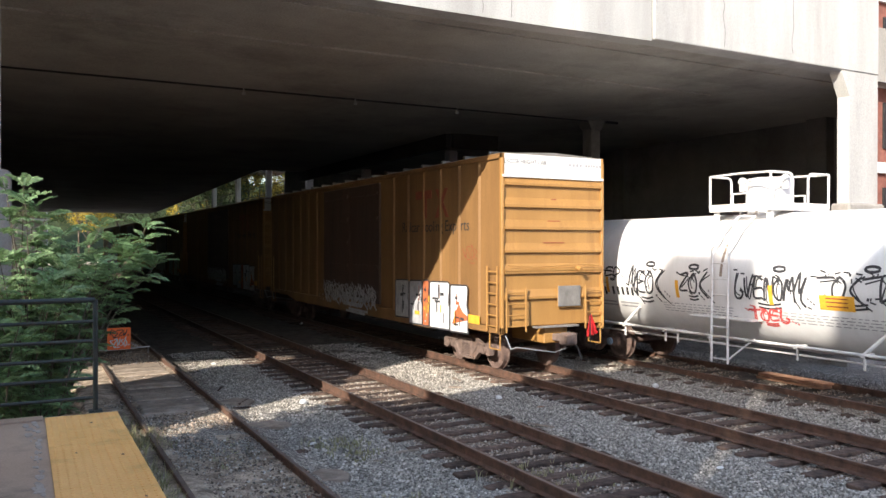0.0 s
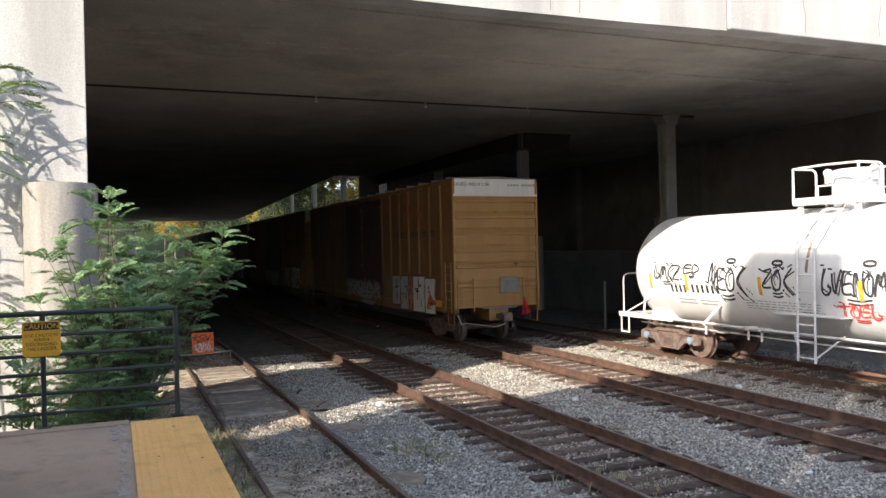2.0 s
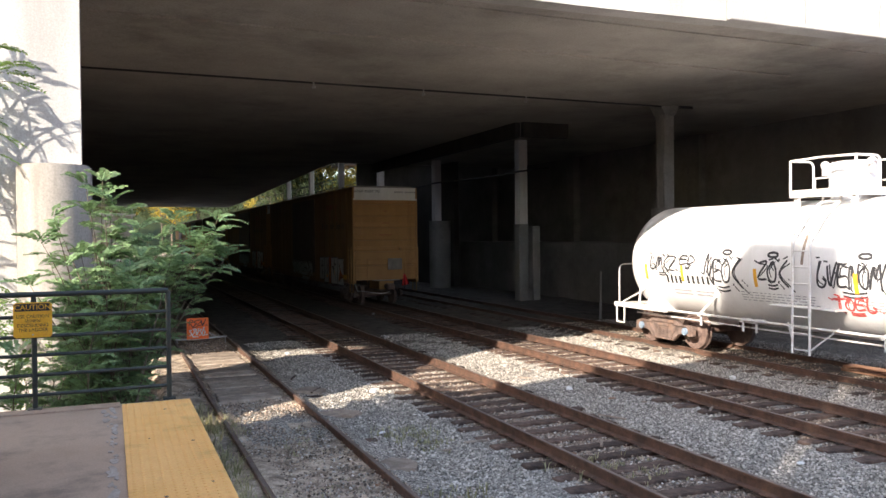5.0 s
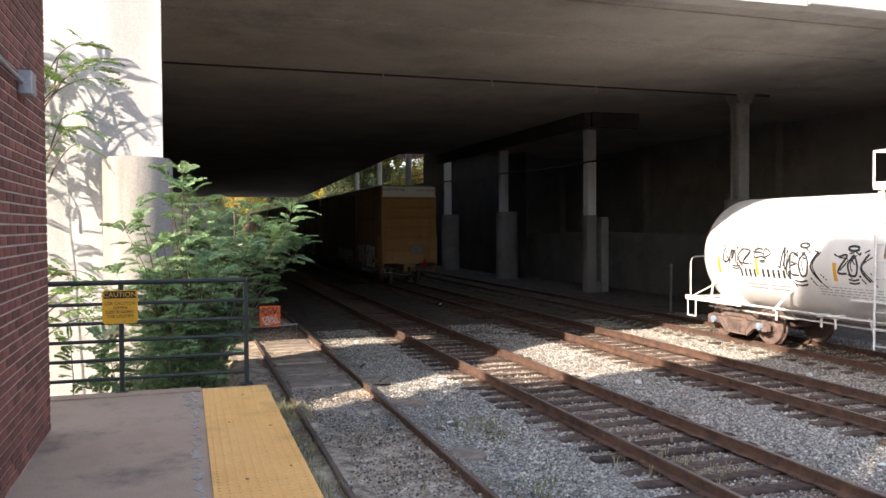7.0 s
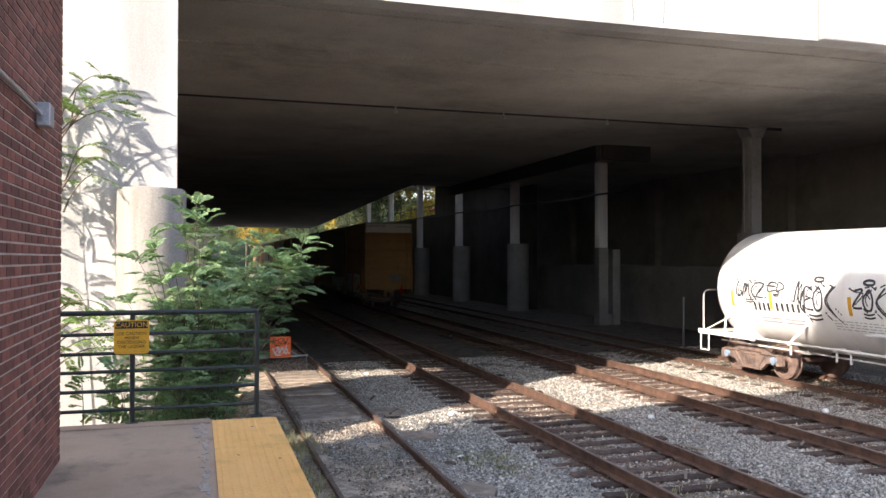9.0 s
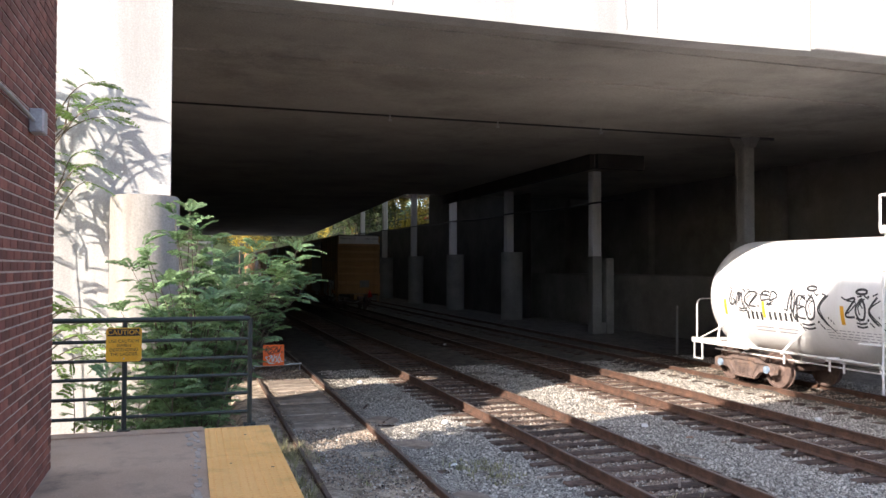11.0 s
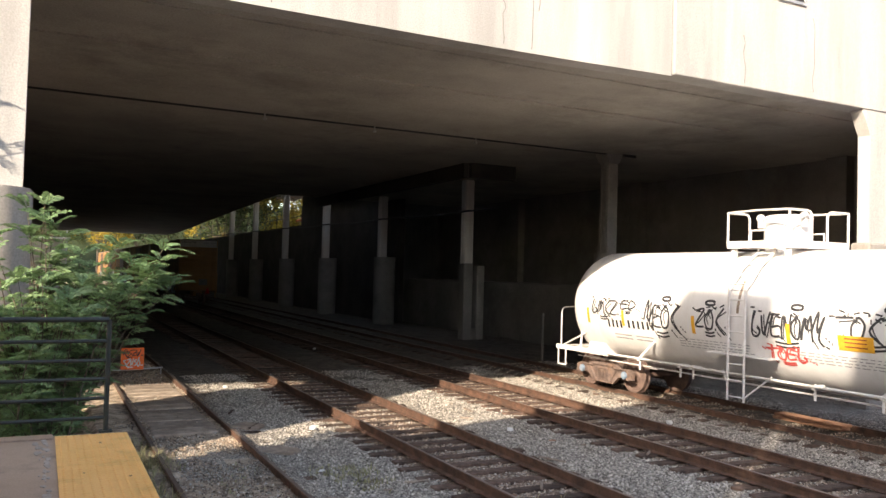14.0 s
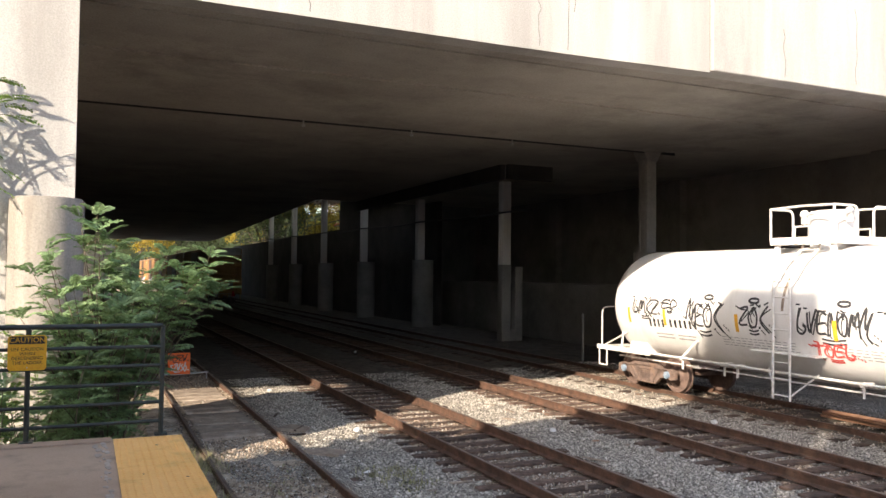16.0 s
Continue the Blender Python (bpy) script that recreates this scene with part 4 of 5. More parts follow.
def side_frame(parent, x, y, out, cap):
    """A cast truck side frame with its springs and bearing ends; out is the side it faces."""
    bm = B()
    shape = [(-1.16, 0.36), (-1.16, 0.56), (-0.98, 0.62), (-0.72, 0.60), (-0.45, 0.70), (0.45, 0.70), (0.72, 0.60), (0.98, 0.62), (1.16, 0.56), (1.16, 0.36),
             (1.0, 0.33), (0.86, 0.40), (0.62, 0.36), (0.40, 0.17), (-0.40, 0.17), (-0.62, 0.36), (-0.86, 0.40), (-1.0, 0.33)]
    prism(bm, [(y + u, v) for u, v in shape], x, x + out * 0.10, 'x')
    rim = x + out * 0.10
    for u0, u1, v0, v1 in ((-0.95, -0.4, 0.575, 0.605), (0.4, 0.95, 0.575, 0.605), (-0.42, 0.42, 0.62, 0.69), (-0.38, 0.38, 0.18, 0.235)):
        box(bm, min(rim, rim + out * 0.04), max(rim, rim + out * 0.04), y + u0, y + u1, v0, v1, 0.008)
    tube(bm, (rim, y - 0.55, 0.55), (rim, y - 0.3, 0.22), 0.035, 6)
    tube(bm, (rim, y + 0.55, 0.55), (rim, y + 0.3, 0.22), 0.035, 6)
    ob = part("side_frame", bm, TRUCK, parent)
    bm = B()
    for u in (-0.14, 0.0, 0.14):
        for k in range(5):
            z = 0.25 + k * 0.055
            tube(bm, (x + out * 0.09, y + u, z), (x + out * 0.09, y + u, z + 0.03), 0.062, 10)
    box(bm, min(rim - out * 0.02, rim + out * 0.03), max(rim - out * 0.02, rim + out * 0.03), y - 0.24, y + 0.24, 0.52, 0.6, 0.01)
    part("spring_group", bm, TRUCK, parent)
    for u in (-0.89, 0.89):
        bm = B()
        tube(bm, (x, y + u, 0.46), (x + out * 0.15, y + u, 0.46), 0.095, 16)
        tube(bm, (x + out * 0.15, y + u, 0.46), (x + out * 0.17, y + u, 0.46), 0.06, 12)
        part("bearing_cap", bm, cap, parent)


def ladder(parent, axis, a, b, fixed, z0, z1, rungs, material, name="ladder"):
    """An upright ladder in the plane axis = fixed, from a to b across."""
    at = (lambda u, z: (fixed, u, z)) if axis == 'x' else (lambda u, z: (u, fixed, z))
    bm = B()
    tube(bm, at(a, z0), at(a, z1), 0.022, 8)
    base = part(name, bm, material, parent)
    bm = B()
    tube(bm, at(b, z0), at(b, z1), 0.022, 8)
    part("stile", bm, material, base)
    for i in range(rungs):
        z = z0 + (z1 - z0) * (i + 0.5) / rungs
        bm = B()
        tube(bm, at(a, z), at(b, z), 0.014, 8)
        part("rung", bm, material, base)
    return base


CAR_LEN, CAR_W, CAR_TOP = 18.5, 2.89, 5.04


def boxcar(last):
    car = thing("boxcar", "tall yellow steel boxcar with ribbed end and painted graffiti" if last else
                "yellow steel boxcar with dark door further along the train", "boxcar", "cars of the freight train")
    h = CAR_W / 2
    bm = B()
    box(bm, -h + 0.05, h - 0.05, 0.06, CAR_LEN - 0.06, 1.12, CAR_TOP - 0.04, 0.02)
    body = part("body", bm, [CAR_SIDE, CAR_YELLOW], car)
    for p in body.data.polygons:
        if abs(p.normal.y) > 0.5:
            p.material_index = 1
    # side posts, sill and eave
    for s in (-1, 1):
        x0, x1 = sorted((s * (h - 0.05), s * h))
        for i in range(20):
            y = 0.06 + i * (CAR_LEN - 0.2) / 19
            if 6.7 < y < 11.8:
                continue
            bm = B()
            prism(bm, [(s * (h - 0.05), y - 0.02), (s * (h - 0.008), y + 0.015), (s * (h - 0.008), y + 0.075), (s * (h - 0.05), y + 0.11)], 1.1, CAR_TOP - 0.1, 'z')
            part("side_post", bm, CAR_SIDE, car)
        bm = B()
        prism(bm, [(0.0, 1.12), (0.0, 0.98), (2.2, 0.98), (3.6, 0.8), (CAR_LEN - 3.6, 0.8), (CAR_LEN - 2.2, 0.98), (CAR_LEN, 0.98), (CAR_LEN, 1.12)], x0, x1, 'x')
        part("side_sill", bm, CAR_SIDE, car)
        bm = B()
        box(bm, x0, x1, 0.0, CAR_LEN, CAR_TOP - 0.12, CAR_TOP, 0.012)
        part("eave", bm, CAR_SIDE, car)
        for k in range(2):
            bm = B()
            ya = 6.8 + k * 2.45
            d0, d1 = sorted((s * (h - 0.05), s * (h + 0.03)))
            box(bm, d0, d1, ya + 0.02, ya + 2.43, 1.2, CAR_TOP - 0.2, 0.015)
            door = part("door", bm, DOOR_BROWN, car, "dark brown sliding door")
            for i in range(5):
                bm = B()
                e0, e1 = sorted((s * (h + 0.027), s * (h + 0.055)))
                box(bm, e0, e1, ya + 0.1, ya + 2.35, 1.5 + i * 0.75, 1.6 + i * 0.75)
                part("door_rib", bm, DOOR_BROWN, door)
    bm = B()
    prism(bm, [(-h + 0.02, CAR_TOP - 0.03), (h - 0.02, CAR_TOP - 0.03), (h - 0.02, CAR_TOP), (0, CAR_TOP + 0.07), (-h + 0.02, CAR_TOP)], 0.03, CAR_LEN - 0.03, 'y')
    for i in range(16):
        box(bm, -h + 0.05, h - 0.05, 0.6 + i * 1.15, 0.68 + i * 1.15, CAR_TOP, CAR_TOP + 0.09)
    part("roof", bm, PLATE, car, "dull grey ribbed roof")
    # ends: corner posts, ribs with a sharp lower lip, white top band
    for e, sgn in ((0.0, 1), (CAR_LEN, -1)):
        for s in (-1, 1):
            bm = B()
            a, b = sorted((s * (h - 0.075), s * h))
            c, d = sorted((e, e + sgn * 0.1))
            box(bm, a, b, c, d, 0.98, CAR_TOP, 0.012)
            part("corner_post", bm, CAR_YELLOW, car)
        zs = [4.52, 4.33, 3.835, 3.335, 2.81, 2.335, 1.75, 1.2]
        for z in zs[1:-1]:
            bm = B()
            lip = e - sgn * 0.012
            back = e + sgn * 0.07
            prism(bm, [(back, z + 0.24), (lip, z + 0.055), (lip, z), (back, z - 0.02)], -h + 0.085, h - 0.085, 'x')
            part("end_rib", bm, CAR_YELLOW, car)
        bm = B()
        c, d = sorted((e + sgn * 0.02, e + sgn * 0.07))
        box(bm, -h + 0.075, h - 0.075, c, d, 4.56, CAR_TOP - 0.01, 0.006)
        part("top_band", bm, WHITE, car, "white painted band across the top of the end")
        bm = B()
        c, d = sorted((e - sgn * 0.02, e + sgn * 0.07))
        box(bm, -h + 0.02, h - 0.02, c, d, 4.50, 4.56, 0.01)
        part("band_ledge", bm, WHITE, car)
        bm = B()
        c, d = sorted((e - sgn * 0.03, e + sgn * 0.07))
        box(bm, -h + 0.08, h - 0.08, c, d, 2.38, 2.44, 0.01)
        part("end_ledge", bm, CAR_YELLOW, car)
        # underframe: sill, coupler, draft gear
        bm = B()
        c, d = sorted((e - sgn * 0.05, e + sgn * 1.3))
        box(bm, -0.33, 0.33, c, d, 0.72, 1.12, 0.02)
        part("draft_sill", bm, CAR_YELLOW, car)
        bm = B()
        c, d = sorted((e - sgn * 0.62, e + sgn * 0.2))
        box(bm, -0.1, 0.1, c, d, 0.78, 0.94, 0.02)
        box(bm, -0.17, 0.17, *sorted((e - sgn * 0.66, e - sgn * 0.38)), 0.72, 1.0, 0.04)
        box(bm, -0.2, -0.06, *sorted((e - sgn * 0.78, e - sgn * 0.6)), 0.75, 0.97, 0.03)
        part("coupler", bm, TRUCK, car, "rusty knuckle coupler")
        bm = B()
        bar(bm, [(0.28, e - sgn * 0.12, 0.86), (0.36, e - sgn * 0.4, 0.62), (0.3, e - sgn * 0.6, 0.42), (0.2, e - sgn * 0.72, 0.4)], 0.025, 8)
        part("brake_hose", bm, BLACK, car)
        bm = B()
        bar(bm, [(-1.36, e - sgn * 0.03, 0.95), (-1.30, e - sgn * 0.16, 0.66), (-1.18, e - sgn * 0.2, 0.70), (-0.3, e - sgn * 0.4, 0.56), (0.0, e - sgn * 0.5, 0.66)], 0.013, 6)
        part("uncoupling_lever", bm, GALV, car)
        bm = B()
        box(bm, -0.62, 0.55, *sorted((e - sgn * 0.2, e)), 1.09, 1.13, 0.005)
        part("crossover_step", bm, PLATE, car, "grey grated step above the coupler")
        # stirrup steps
        for s in (-1, 1):
            bm = B()
            bar(bm, [(s * 1.42, e + sgn * 0.1, 1.0), (s * 1.42, e + sgn * 0.1, 0.62), (s * 1.42, e + sgn * 0.55, 0.62), (s * 1.42, e + sgn * 0.55, 1.0)], 0.016, 6)
            part("stirrup", bm, CAR_YELLOW, car)
            a, b = sorted((e + sgn * 0.12, e + sgn * 0.55))
            ladder(car, 'x', a, b, s * (h + 0.05), 1.02, 2.5, 6, CAR_YELLOW)
            a, b = sorted((s * 0.84, s * 1.36))
            ladder(car, 'y', a, b, e - sgn * 0.07, 1.02, 2.03, 4, CAR_YELLOW)
    # trucks
    for y in (2.2, CAR_LEN - 2.2):
        for s in (-1, 1):
            side_frame(car, s * 1.0, y, s, TRUCK)
        bm = B()
        box(bm, -1.05, 1.05, y - 0.2, y + 0.2, 0.48, 0.75, 0.03)
        part("bolster", bm, TRUCK, car)
    bm = B()
    box(bm, -0.3, 0.3, 1.2, CAR_LEN - 1.2, 0.78, 1.12)
    part("centre_sill", bm, TRUCK, car)
    for y in (1.31, 3.09, CAR_LEN - 3.09, CAR_LEN - 1.31):
        wheelset(car, 0, y)
    # painted marks on the near side
    flat = lambda u, v: (-h + 0.043, u, v)
    bm = B()
    box(bm, -h + 0.037, -h + 0.043, 3.5, 4.45, 4.2, 4.42)
    box(bm, -h + 0.037, -h + 0.043, 3.78, 3.98, 3.68, 4.2)
    prism(bm, [(3.3, 4.42), (3.05, 4.1), (3.3, 3.68), (3.12, 3.68), (2.93, 3.98), (2.72, 3.68), (2.55, 3.68), (2.85, 4.08), (2.6, 4.42), (2.78, 4.42), (2.95, 4.2), (3.12, 4.42)], -h + 0.037, -h + 0.043, 'x')
    part("emblem", bm, LOGO_RED, car, "dull red emblem")
    rng = random.Random(8)
    words("Railcar Pooling Experts", 0.40, BLACK, car, pose(-h + 0.043, 3.42, 3.45, 90, 0, -90), squeeze=1.02)
    panels = ((5.66, 4.78, SPRAY_GREY), (4.74, 3.95, SPRAY_GREY), (3.92, 3.55, SPRAY_RUST), (3.5, 2.42, SPRAY_WHITE), (2.38, 1.5, SPRAY_WHITE))
    for i, (a, b, m) in enumerate(panels):
        top = 2.02 + rng.uniform(-0.05, 0.06)
        low = 0.83 if b < 4 else 0.95
        w = a - b
        pts = [(a, low), (a - 0.01, top - 0.05), (a - 0.06, top), (b + 0.05, top + 0.02), (b, top - 0.06), (b + 0.05, 1.5), (b - 0.01, 1.4), (b, low + 0.02)]
        bm = B()
        prism(bm, pts, -h + 0.005, -h - 0.0105, 'x')
        part("graffiti_block", bm, m, car, "block of painted graffiti")
        bm = B()
        for p0, p1 in zip(pts, pts[1:] + pts[:1]):
            ribbon(bm, [p0, p1], 0.04, lambda u, v: (-h - 0.0145, u, v))
        part("graffiti_outline", bm, SPRAY, car)
        for k in range(10):
            u0, v0 = b + w * rng.uniform(0.12, 0.7), low + rng.uniform(0.1, 0.95)
            du, dv = ((rng.uniform(0.1, 0.32), rng.uniform(0.03, 0.08)) if rng.random() < 0.5 else (rng.uniform(0.03, 0.07), rng.uniform(0.12, 0.5)))
            bm = B()
            box(bm, -h - 0.0145, -h - 0.0115, u0, min(u0 + du * w, a - 0.06), v0, min(v0 + dv, top - 0.06))
            part("graffiti_fill", bm, rng.choice((SPRAY, SPRAY, SPRAY_RUST, PLACARD, SPRAY_GREY)) if k < 6 else SPRAY, car)
    bm = B()
    prism(bm, [(2.3, 1.02), (1.95, 1.55), (1.75, 1.35), (1.35, 1.2), (1.75, 1.12)], -h - 0.004, -h - 0.011, 'x')
    part("graffiti_star", bm, SPRAY_RUST, car, "orange painted star")
    bm = B()
    for s in scrawl(rng, 1.1, 2.6, 0.7, 0.35, 4):
        ribbon(bm, s, 0.02, flat)
    tagged(part("tag", bm, LOGO_RED, car, "thin red sprayed tag"), kind="stuff")
    bm = B()
    for k in range(3):
        for s in scrawl(rng, 6.85 + 0.1 * k, 1.0 + 0.18 * k, 4.6, 0.55 - 0.1 * k, 13 + 2 * k):
            ribbon(bm, s, 0.075 - 0.015 * k, lambda u, v: (-h - 0.06 - 0.002 * k, u, v))
    tagged(part("tag", bm, SPRAY_GREY, car, "grey sprayed tag over the door"), kind="stuff")
    for a, b, z0, z1 in ((1.5, 0.95, 1.12, 1.32), (3.62, 3.5, 1.2, 1.65), (4.4, 4.1, 1.1, 1.2)):
        bm = B()
        box(bm, -h - 0.014, -h - 0.009, b, a, z0, z1)
        part("reflector_patch", bm, PLACARD, car, "yellow reflective patch")
    # marks on the rear end
    words("EXCESS HEIGHT CAR", 0.135, BLACK, car, pose(-0.80, 0.017, 4.86, 90, 0, 0), squeeze=0.92)
    x = 0.42
    for k, w in enumerate((0.09, 0.1, 0.1, 0.09, 0, 0.08, 0.08, 0.06, 0.08, 0.08, 0.08)):
        if w:
            bm = B()
            box(bm, x, x + w * 0.75, 0.013, 0.018, 4.81, 4.88)
            part("painted_mark", bm, STENCIL, car)
        x += (w or 0.06) + 0.006
    bm = B()
    for z, w in ((4.02, 0.14), (3.96, 0.5), (3.52, 0.35), (3.46, 0.46), (3.02, 0.6), (2.96, 0.44), (2.90, 0.5)):
        box(bm, -w / 2, w / 2, 0.0355, 0.0405, z, z + 0.022)
    tagged(part("stencil_print", bm, LOGO_RED, car), kind="stuff")
    bm = B()
    box(bm, 0.08, 0.72, -0.045, -0.02, 1.55, 2.03, 0.008)
    part("notice_board", bm, PLATE, car, "bare grey metal notice board")
    bm = B()
    box(bm, 0.06, 0.74, -0.025, -0.014, 1.53, 2.05, 0.006)
    part("board_frame", bm, CAR_YELLOW, car)
    bm = B()
    tube(bm, (0.62, -0.2, 2.4), (0.62, -0.03, 2.45), 0.05, 8)
    bar(bm, [(-1.3, -0.06, 2.52), (-0.6, -0.07, 2.48), (0.0, -0.07, 2.50), (0.62, -0.07, 2.53), (1.3, -0.06, 2.5)], 0.014, 6)
    part("grab_rail", bm, CAR_YELLOW, car)
    if last:
        bm = B()
        tube(bm, (0.64, -0.5, 0.75), (0.64, -0.5, 1.42), 0.01, 6)
        part("flag_staff", bm, BLACK, car)
        bm = B()
        nx, nz = 8, 8
        grid = [[bm.verts.new((0.64 + (j / nx - 0.35) * (0.06 + 0.26 * i / nz), -0.5 - 0.03 * math.sin(j * 1.7) * i / nz, 1.38 - 0.5 * i / nz + 0.06 * (j / nx) * i / nz)) for j in range(nx + 1)] for i in range(nz + 1)]
        for i in range(nz):
            for j in range(nx):
                bm.faces.new((grid[i][j], grid[i][j + 1], grid[i + 1][j + 1], grid[i + 1][j]))
        bmesh.ops.solidify(bm, geom=list(bm.faces), thickness=0.006)
        part("marker_flag", bm, FLAG, car, "red cloth flag hanging at the rear coupler")
    return car


TX, TZ, TR = 14.7, 2.21, 1.476
TY0, TY1 = 5.65, 18.8
HEAD0, HEAD1 = 5.8, 18.65             # tips of the shell's heads


def tank_car():
    car = thing("tank_car", "white steel tank car with black sprayed tags standing on the track", "tank car")
    bm = B()
    seg, prof = 56, []
    d = 0.85
    for i in range(13):
        a = math.pi / 2 * i / 12
        prof.append((HEAD0 + d - d * math.cos(a), TR * math.sin(a)))
    prof.append((9.7, TR))
    prof.append((14.6, TR))
    for i in range(13):
        a = math.pi / 2 * (1 - i / 12)
        prof.append((HEAD1 - d + d * math.cos(a), TR * math.sin(a)))
    rings = []
    for y, r in prof:
        rings.append([bm.verts.new((TX + max(r, 0.002) * math.cos(k * 2 * math.pi / seg), y, TZ + max(r, 0.002) * math.sin(k * 2 * math.pi / seg))) for k in range(seg)])
    for a, b in zip(rings, rings[1:]):
        for k in range(seg):
            bm.faces.new((a[k], b[k], b[(k + 1) % seg], a[(k + 1) % seg]))
    bmesh.ops.recalc_face_normals(bm, faces=list(bm.faces))
    part("shell", bm, TANK, car, smooth=True)
    for y in (8.2, 11.6, 15.2):
        bm = B()
        for k in range(seg):
            a0, a1 = k * 2 * math.pi / seg, (k + 1) * 2 * math.pi / seg
            q = [bm.verts.new((TX + (TR + o) * math.cos(a), y + w, TZ + (TR + o) * math.sin(a))) for a in (a0, a1) for o, w in ((0.001, -0.012), (0.005, 0), (0.001, 0.012))]
            bm.faces.new((q[0], q[1], q[4], q[3]))
            bm.faces.new((q[1], q[2], q[5], q[4]))
        part("weld_seam", bm, TANK, car)

    def skin(u, v, off=0.005):
        """A point on the near side of the shell at y = u, z = v, bent round the head at the end."""
        k = max(0.0, u - (HEAD1 - d)) / d
        r = TR * math.sqrt(max(0.05, 1 - k * k))
        return (TX - math.sqrt(max(0.01, (r + off) ** 2 - (v - TZ) ** 2)), u, v)

    def painted(name, quads, material, off=0.006, label=""):
        bm = B()
        for u0, u1, v0, v1 in quads:
            n = max(2, int(abs(v1 - v0) / 0.06))
            m = max(1, int(abs(u1 - u0) / 0.12))
            g = [[bm.verts.new(skin(u0 + (u1 - u0) * j / m, v0 + (v1 - v0) * i / n, off)) for j in range(m + 1)] for i in range(n + 1)]
            for i in range(n):
                for j in range(m):
                    bm.faces.new((g[i][j], g[i][j + 1], g[i + 1][j + 1], g[i + 1][j]))
        return part(name, bm, material, car, label)

    rng = random.Random(77)
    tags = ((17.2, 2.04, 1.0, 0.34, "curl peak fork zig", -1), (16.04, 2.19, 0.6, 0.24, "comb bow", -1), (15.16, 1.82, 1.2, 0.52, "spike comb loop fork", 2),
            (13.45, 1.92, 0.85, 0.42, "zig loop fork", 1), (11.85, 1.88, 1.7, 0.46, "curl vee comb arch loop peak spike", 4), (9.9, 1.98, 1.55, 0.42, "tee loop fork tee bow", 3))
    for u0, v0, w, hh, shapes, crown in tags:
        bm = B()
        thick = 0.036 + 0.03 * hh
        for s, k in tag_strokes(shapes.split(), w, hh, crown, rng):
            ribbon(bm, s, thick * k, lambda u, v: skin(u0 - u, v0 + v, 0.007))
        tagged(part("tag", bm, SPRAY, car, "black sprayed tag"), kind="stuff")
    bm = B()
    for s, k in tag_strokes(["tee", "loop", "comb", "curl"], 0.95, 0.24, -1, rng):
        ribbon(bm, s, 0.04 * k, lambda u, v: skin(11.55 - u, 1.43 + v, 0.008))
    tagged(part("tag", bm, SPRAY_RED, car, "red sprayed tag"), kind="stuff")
    # reporting marks as plain bars
    q = [(16.57 - 0.16 * k, 16.495 - 0.16 * k, 1.71, 1.91) for k in range(4)] + [(15.79 - 0.175 * k, 15.71 - 0.175 * k, 1.73, 1.93) for k in range(6)]
    for one in q:
        painted("painted_mark", [one], BLACK)
    q = []
    for k in range(4):
        q += [(16.4 - 0.8 * j, 15.75 - 0.8 * j, 1.52 - 0.085 * k, 1.555 - 0.085 * k) for j in range(2)] if k < 2 else []
    for k in range(4):
        for u, end in ((14.05, 12.0), (10.9, 8.6)):
            while u > end:
                w = rng.uniform(0.06, 0.22)
                q.append((u, u - w, 1.62 - 0.06 * k, 1.64 - 0.06 * k))
                u -= w + 0.05
    tagged(painted("stencil_print", q, STENCIL, label="rows of small grey stencilled lines"), kind="stuff")
    for u in (17.42, 16.0, 13.56, 10.99):
        painted("reflector_strip", [(u, u - 0.1, 1.77, 2.17)], PLACARD, 0.009, "yellow reflective strip")
    painted("placard", [(9.84, 9.12, 1.76, 2.04)], PLACARD, 0.011, "orange warning placard")
    painted("placard_bars", [(9.7, 9.25, z, z + 0.025) for z in (1.82, 1.90, 1.97)], LOGO_RED, 0.014)
    painted("rust_run", [(12.3 - 0.05, 12.22 - 0.04, 2.3, 3.0)], PLANK, 0.004, "brown run-down stain")

    # dome and top platform
    bm = B()
    tube(bm, (TX, 12.15, 3.5), (TX, 12.15, 4.4), 0.48, 28)
    tube(bm, (TX, 12.15, 4.4), (TX, 12.15, 4.47), 0.50, 28, 0.40)
    tube(bm, (TX, 12.15, 3.78), (TX, 12.15, 3.84), 0.52, 28)
    part("dome", bm, TANK, car, smooth=False)
    for u in (12.75, 11.6):
        bm = B()
        tube(bm, (TX - 0.2, u, 4.2), (TX - 0.2, u, 4.42), 0.07, 10)
        bmesh.ops.create_icosphere(bm, subdivisions=2, radius=0.1, matrix=Matrix.Translation((TX - 0.2, u, 4.42)))
        part("valve", bm, TANK_STEEL, car)
    bm = B()
    x0, x1, y0, y1, zd = 13.8, 15.65, 11.4, 13.05, 3.78
    box(bm, x0, x1, y0, y0 + 0.3, zd - 0.035, zd + 0.015)
    deck = part("walkway", bm, TANK_STEEL, car)
    for a, b, c, e, z, k in ((x0, x0 + 0.3, y0 + 0.3, y1 - 0.3, -0.03, 0.02), (x1 - 0.3, x1, y0 + 0.3, y1 - 0.3, -0.03, 0.02), (x0, x1, y1 - 0.3, y1, -0.035, 0.015)):
        bm = B()
        box(bm, a, b, c, e, zd + z, zd + k)
        part("grating", bm, TANK_STEEL, deck)
    for a, b, c, e in ((x0 - 0.02, x0 + 0.02, y0, y1), (x1 - 0.02, x1 + 0.02, y0, y1), (x0, x1, y0 - 0.02, y0 + 0.02), (x0, x1, y1 - 0.02, y1 + 0.02)):
        bm = B()
        box(bm, a, b, c, e, zd - 0.06, zd + 0.1)
        part("edge_plate", bm, TANK_STEEL, deck)
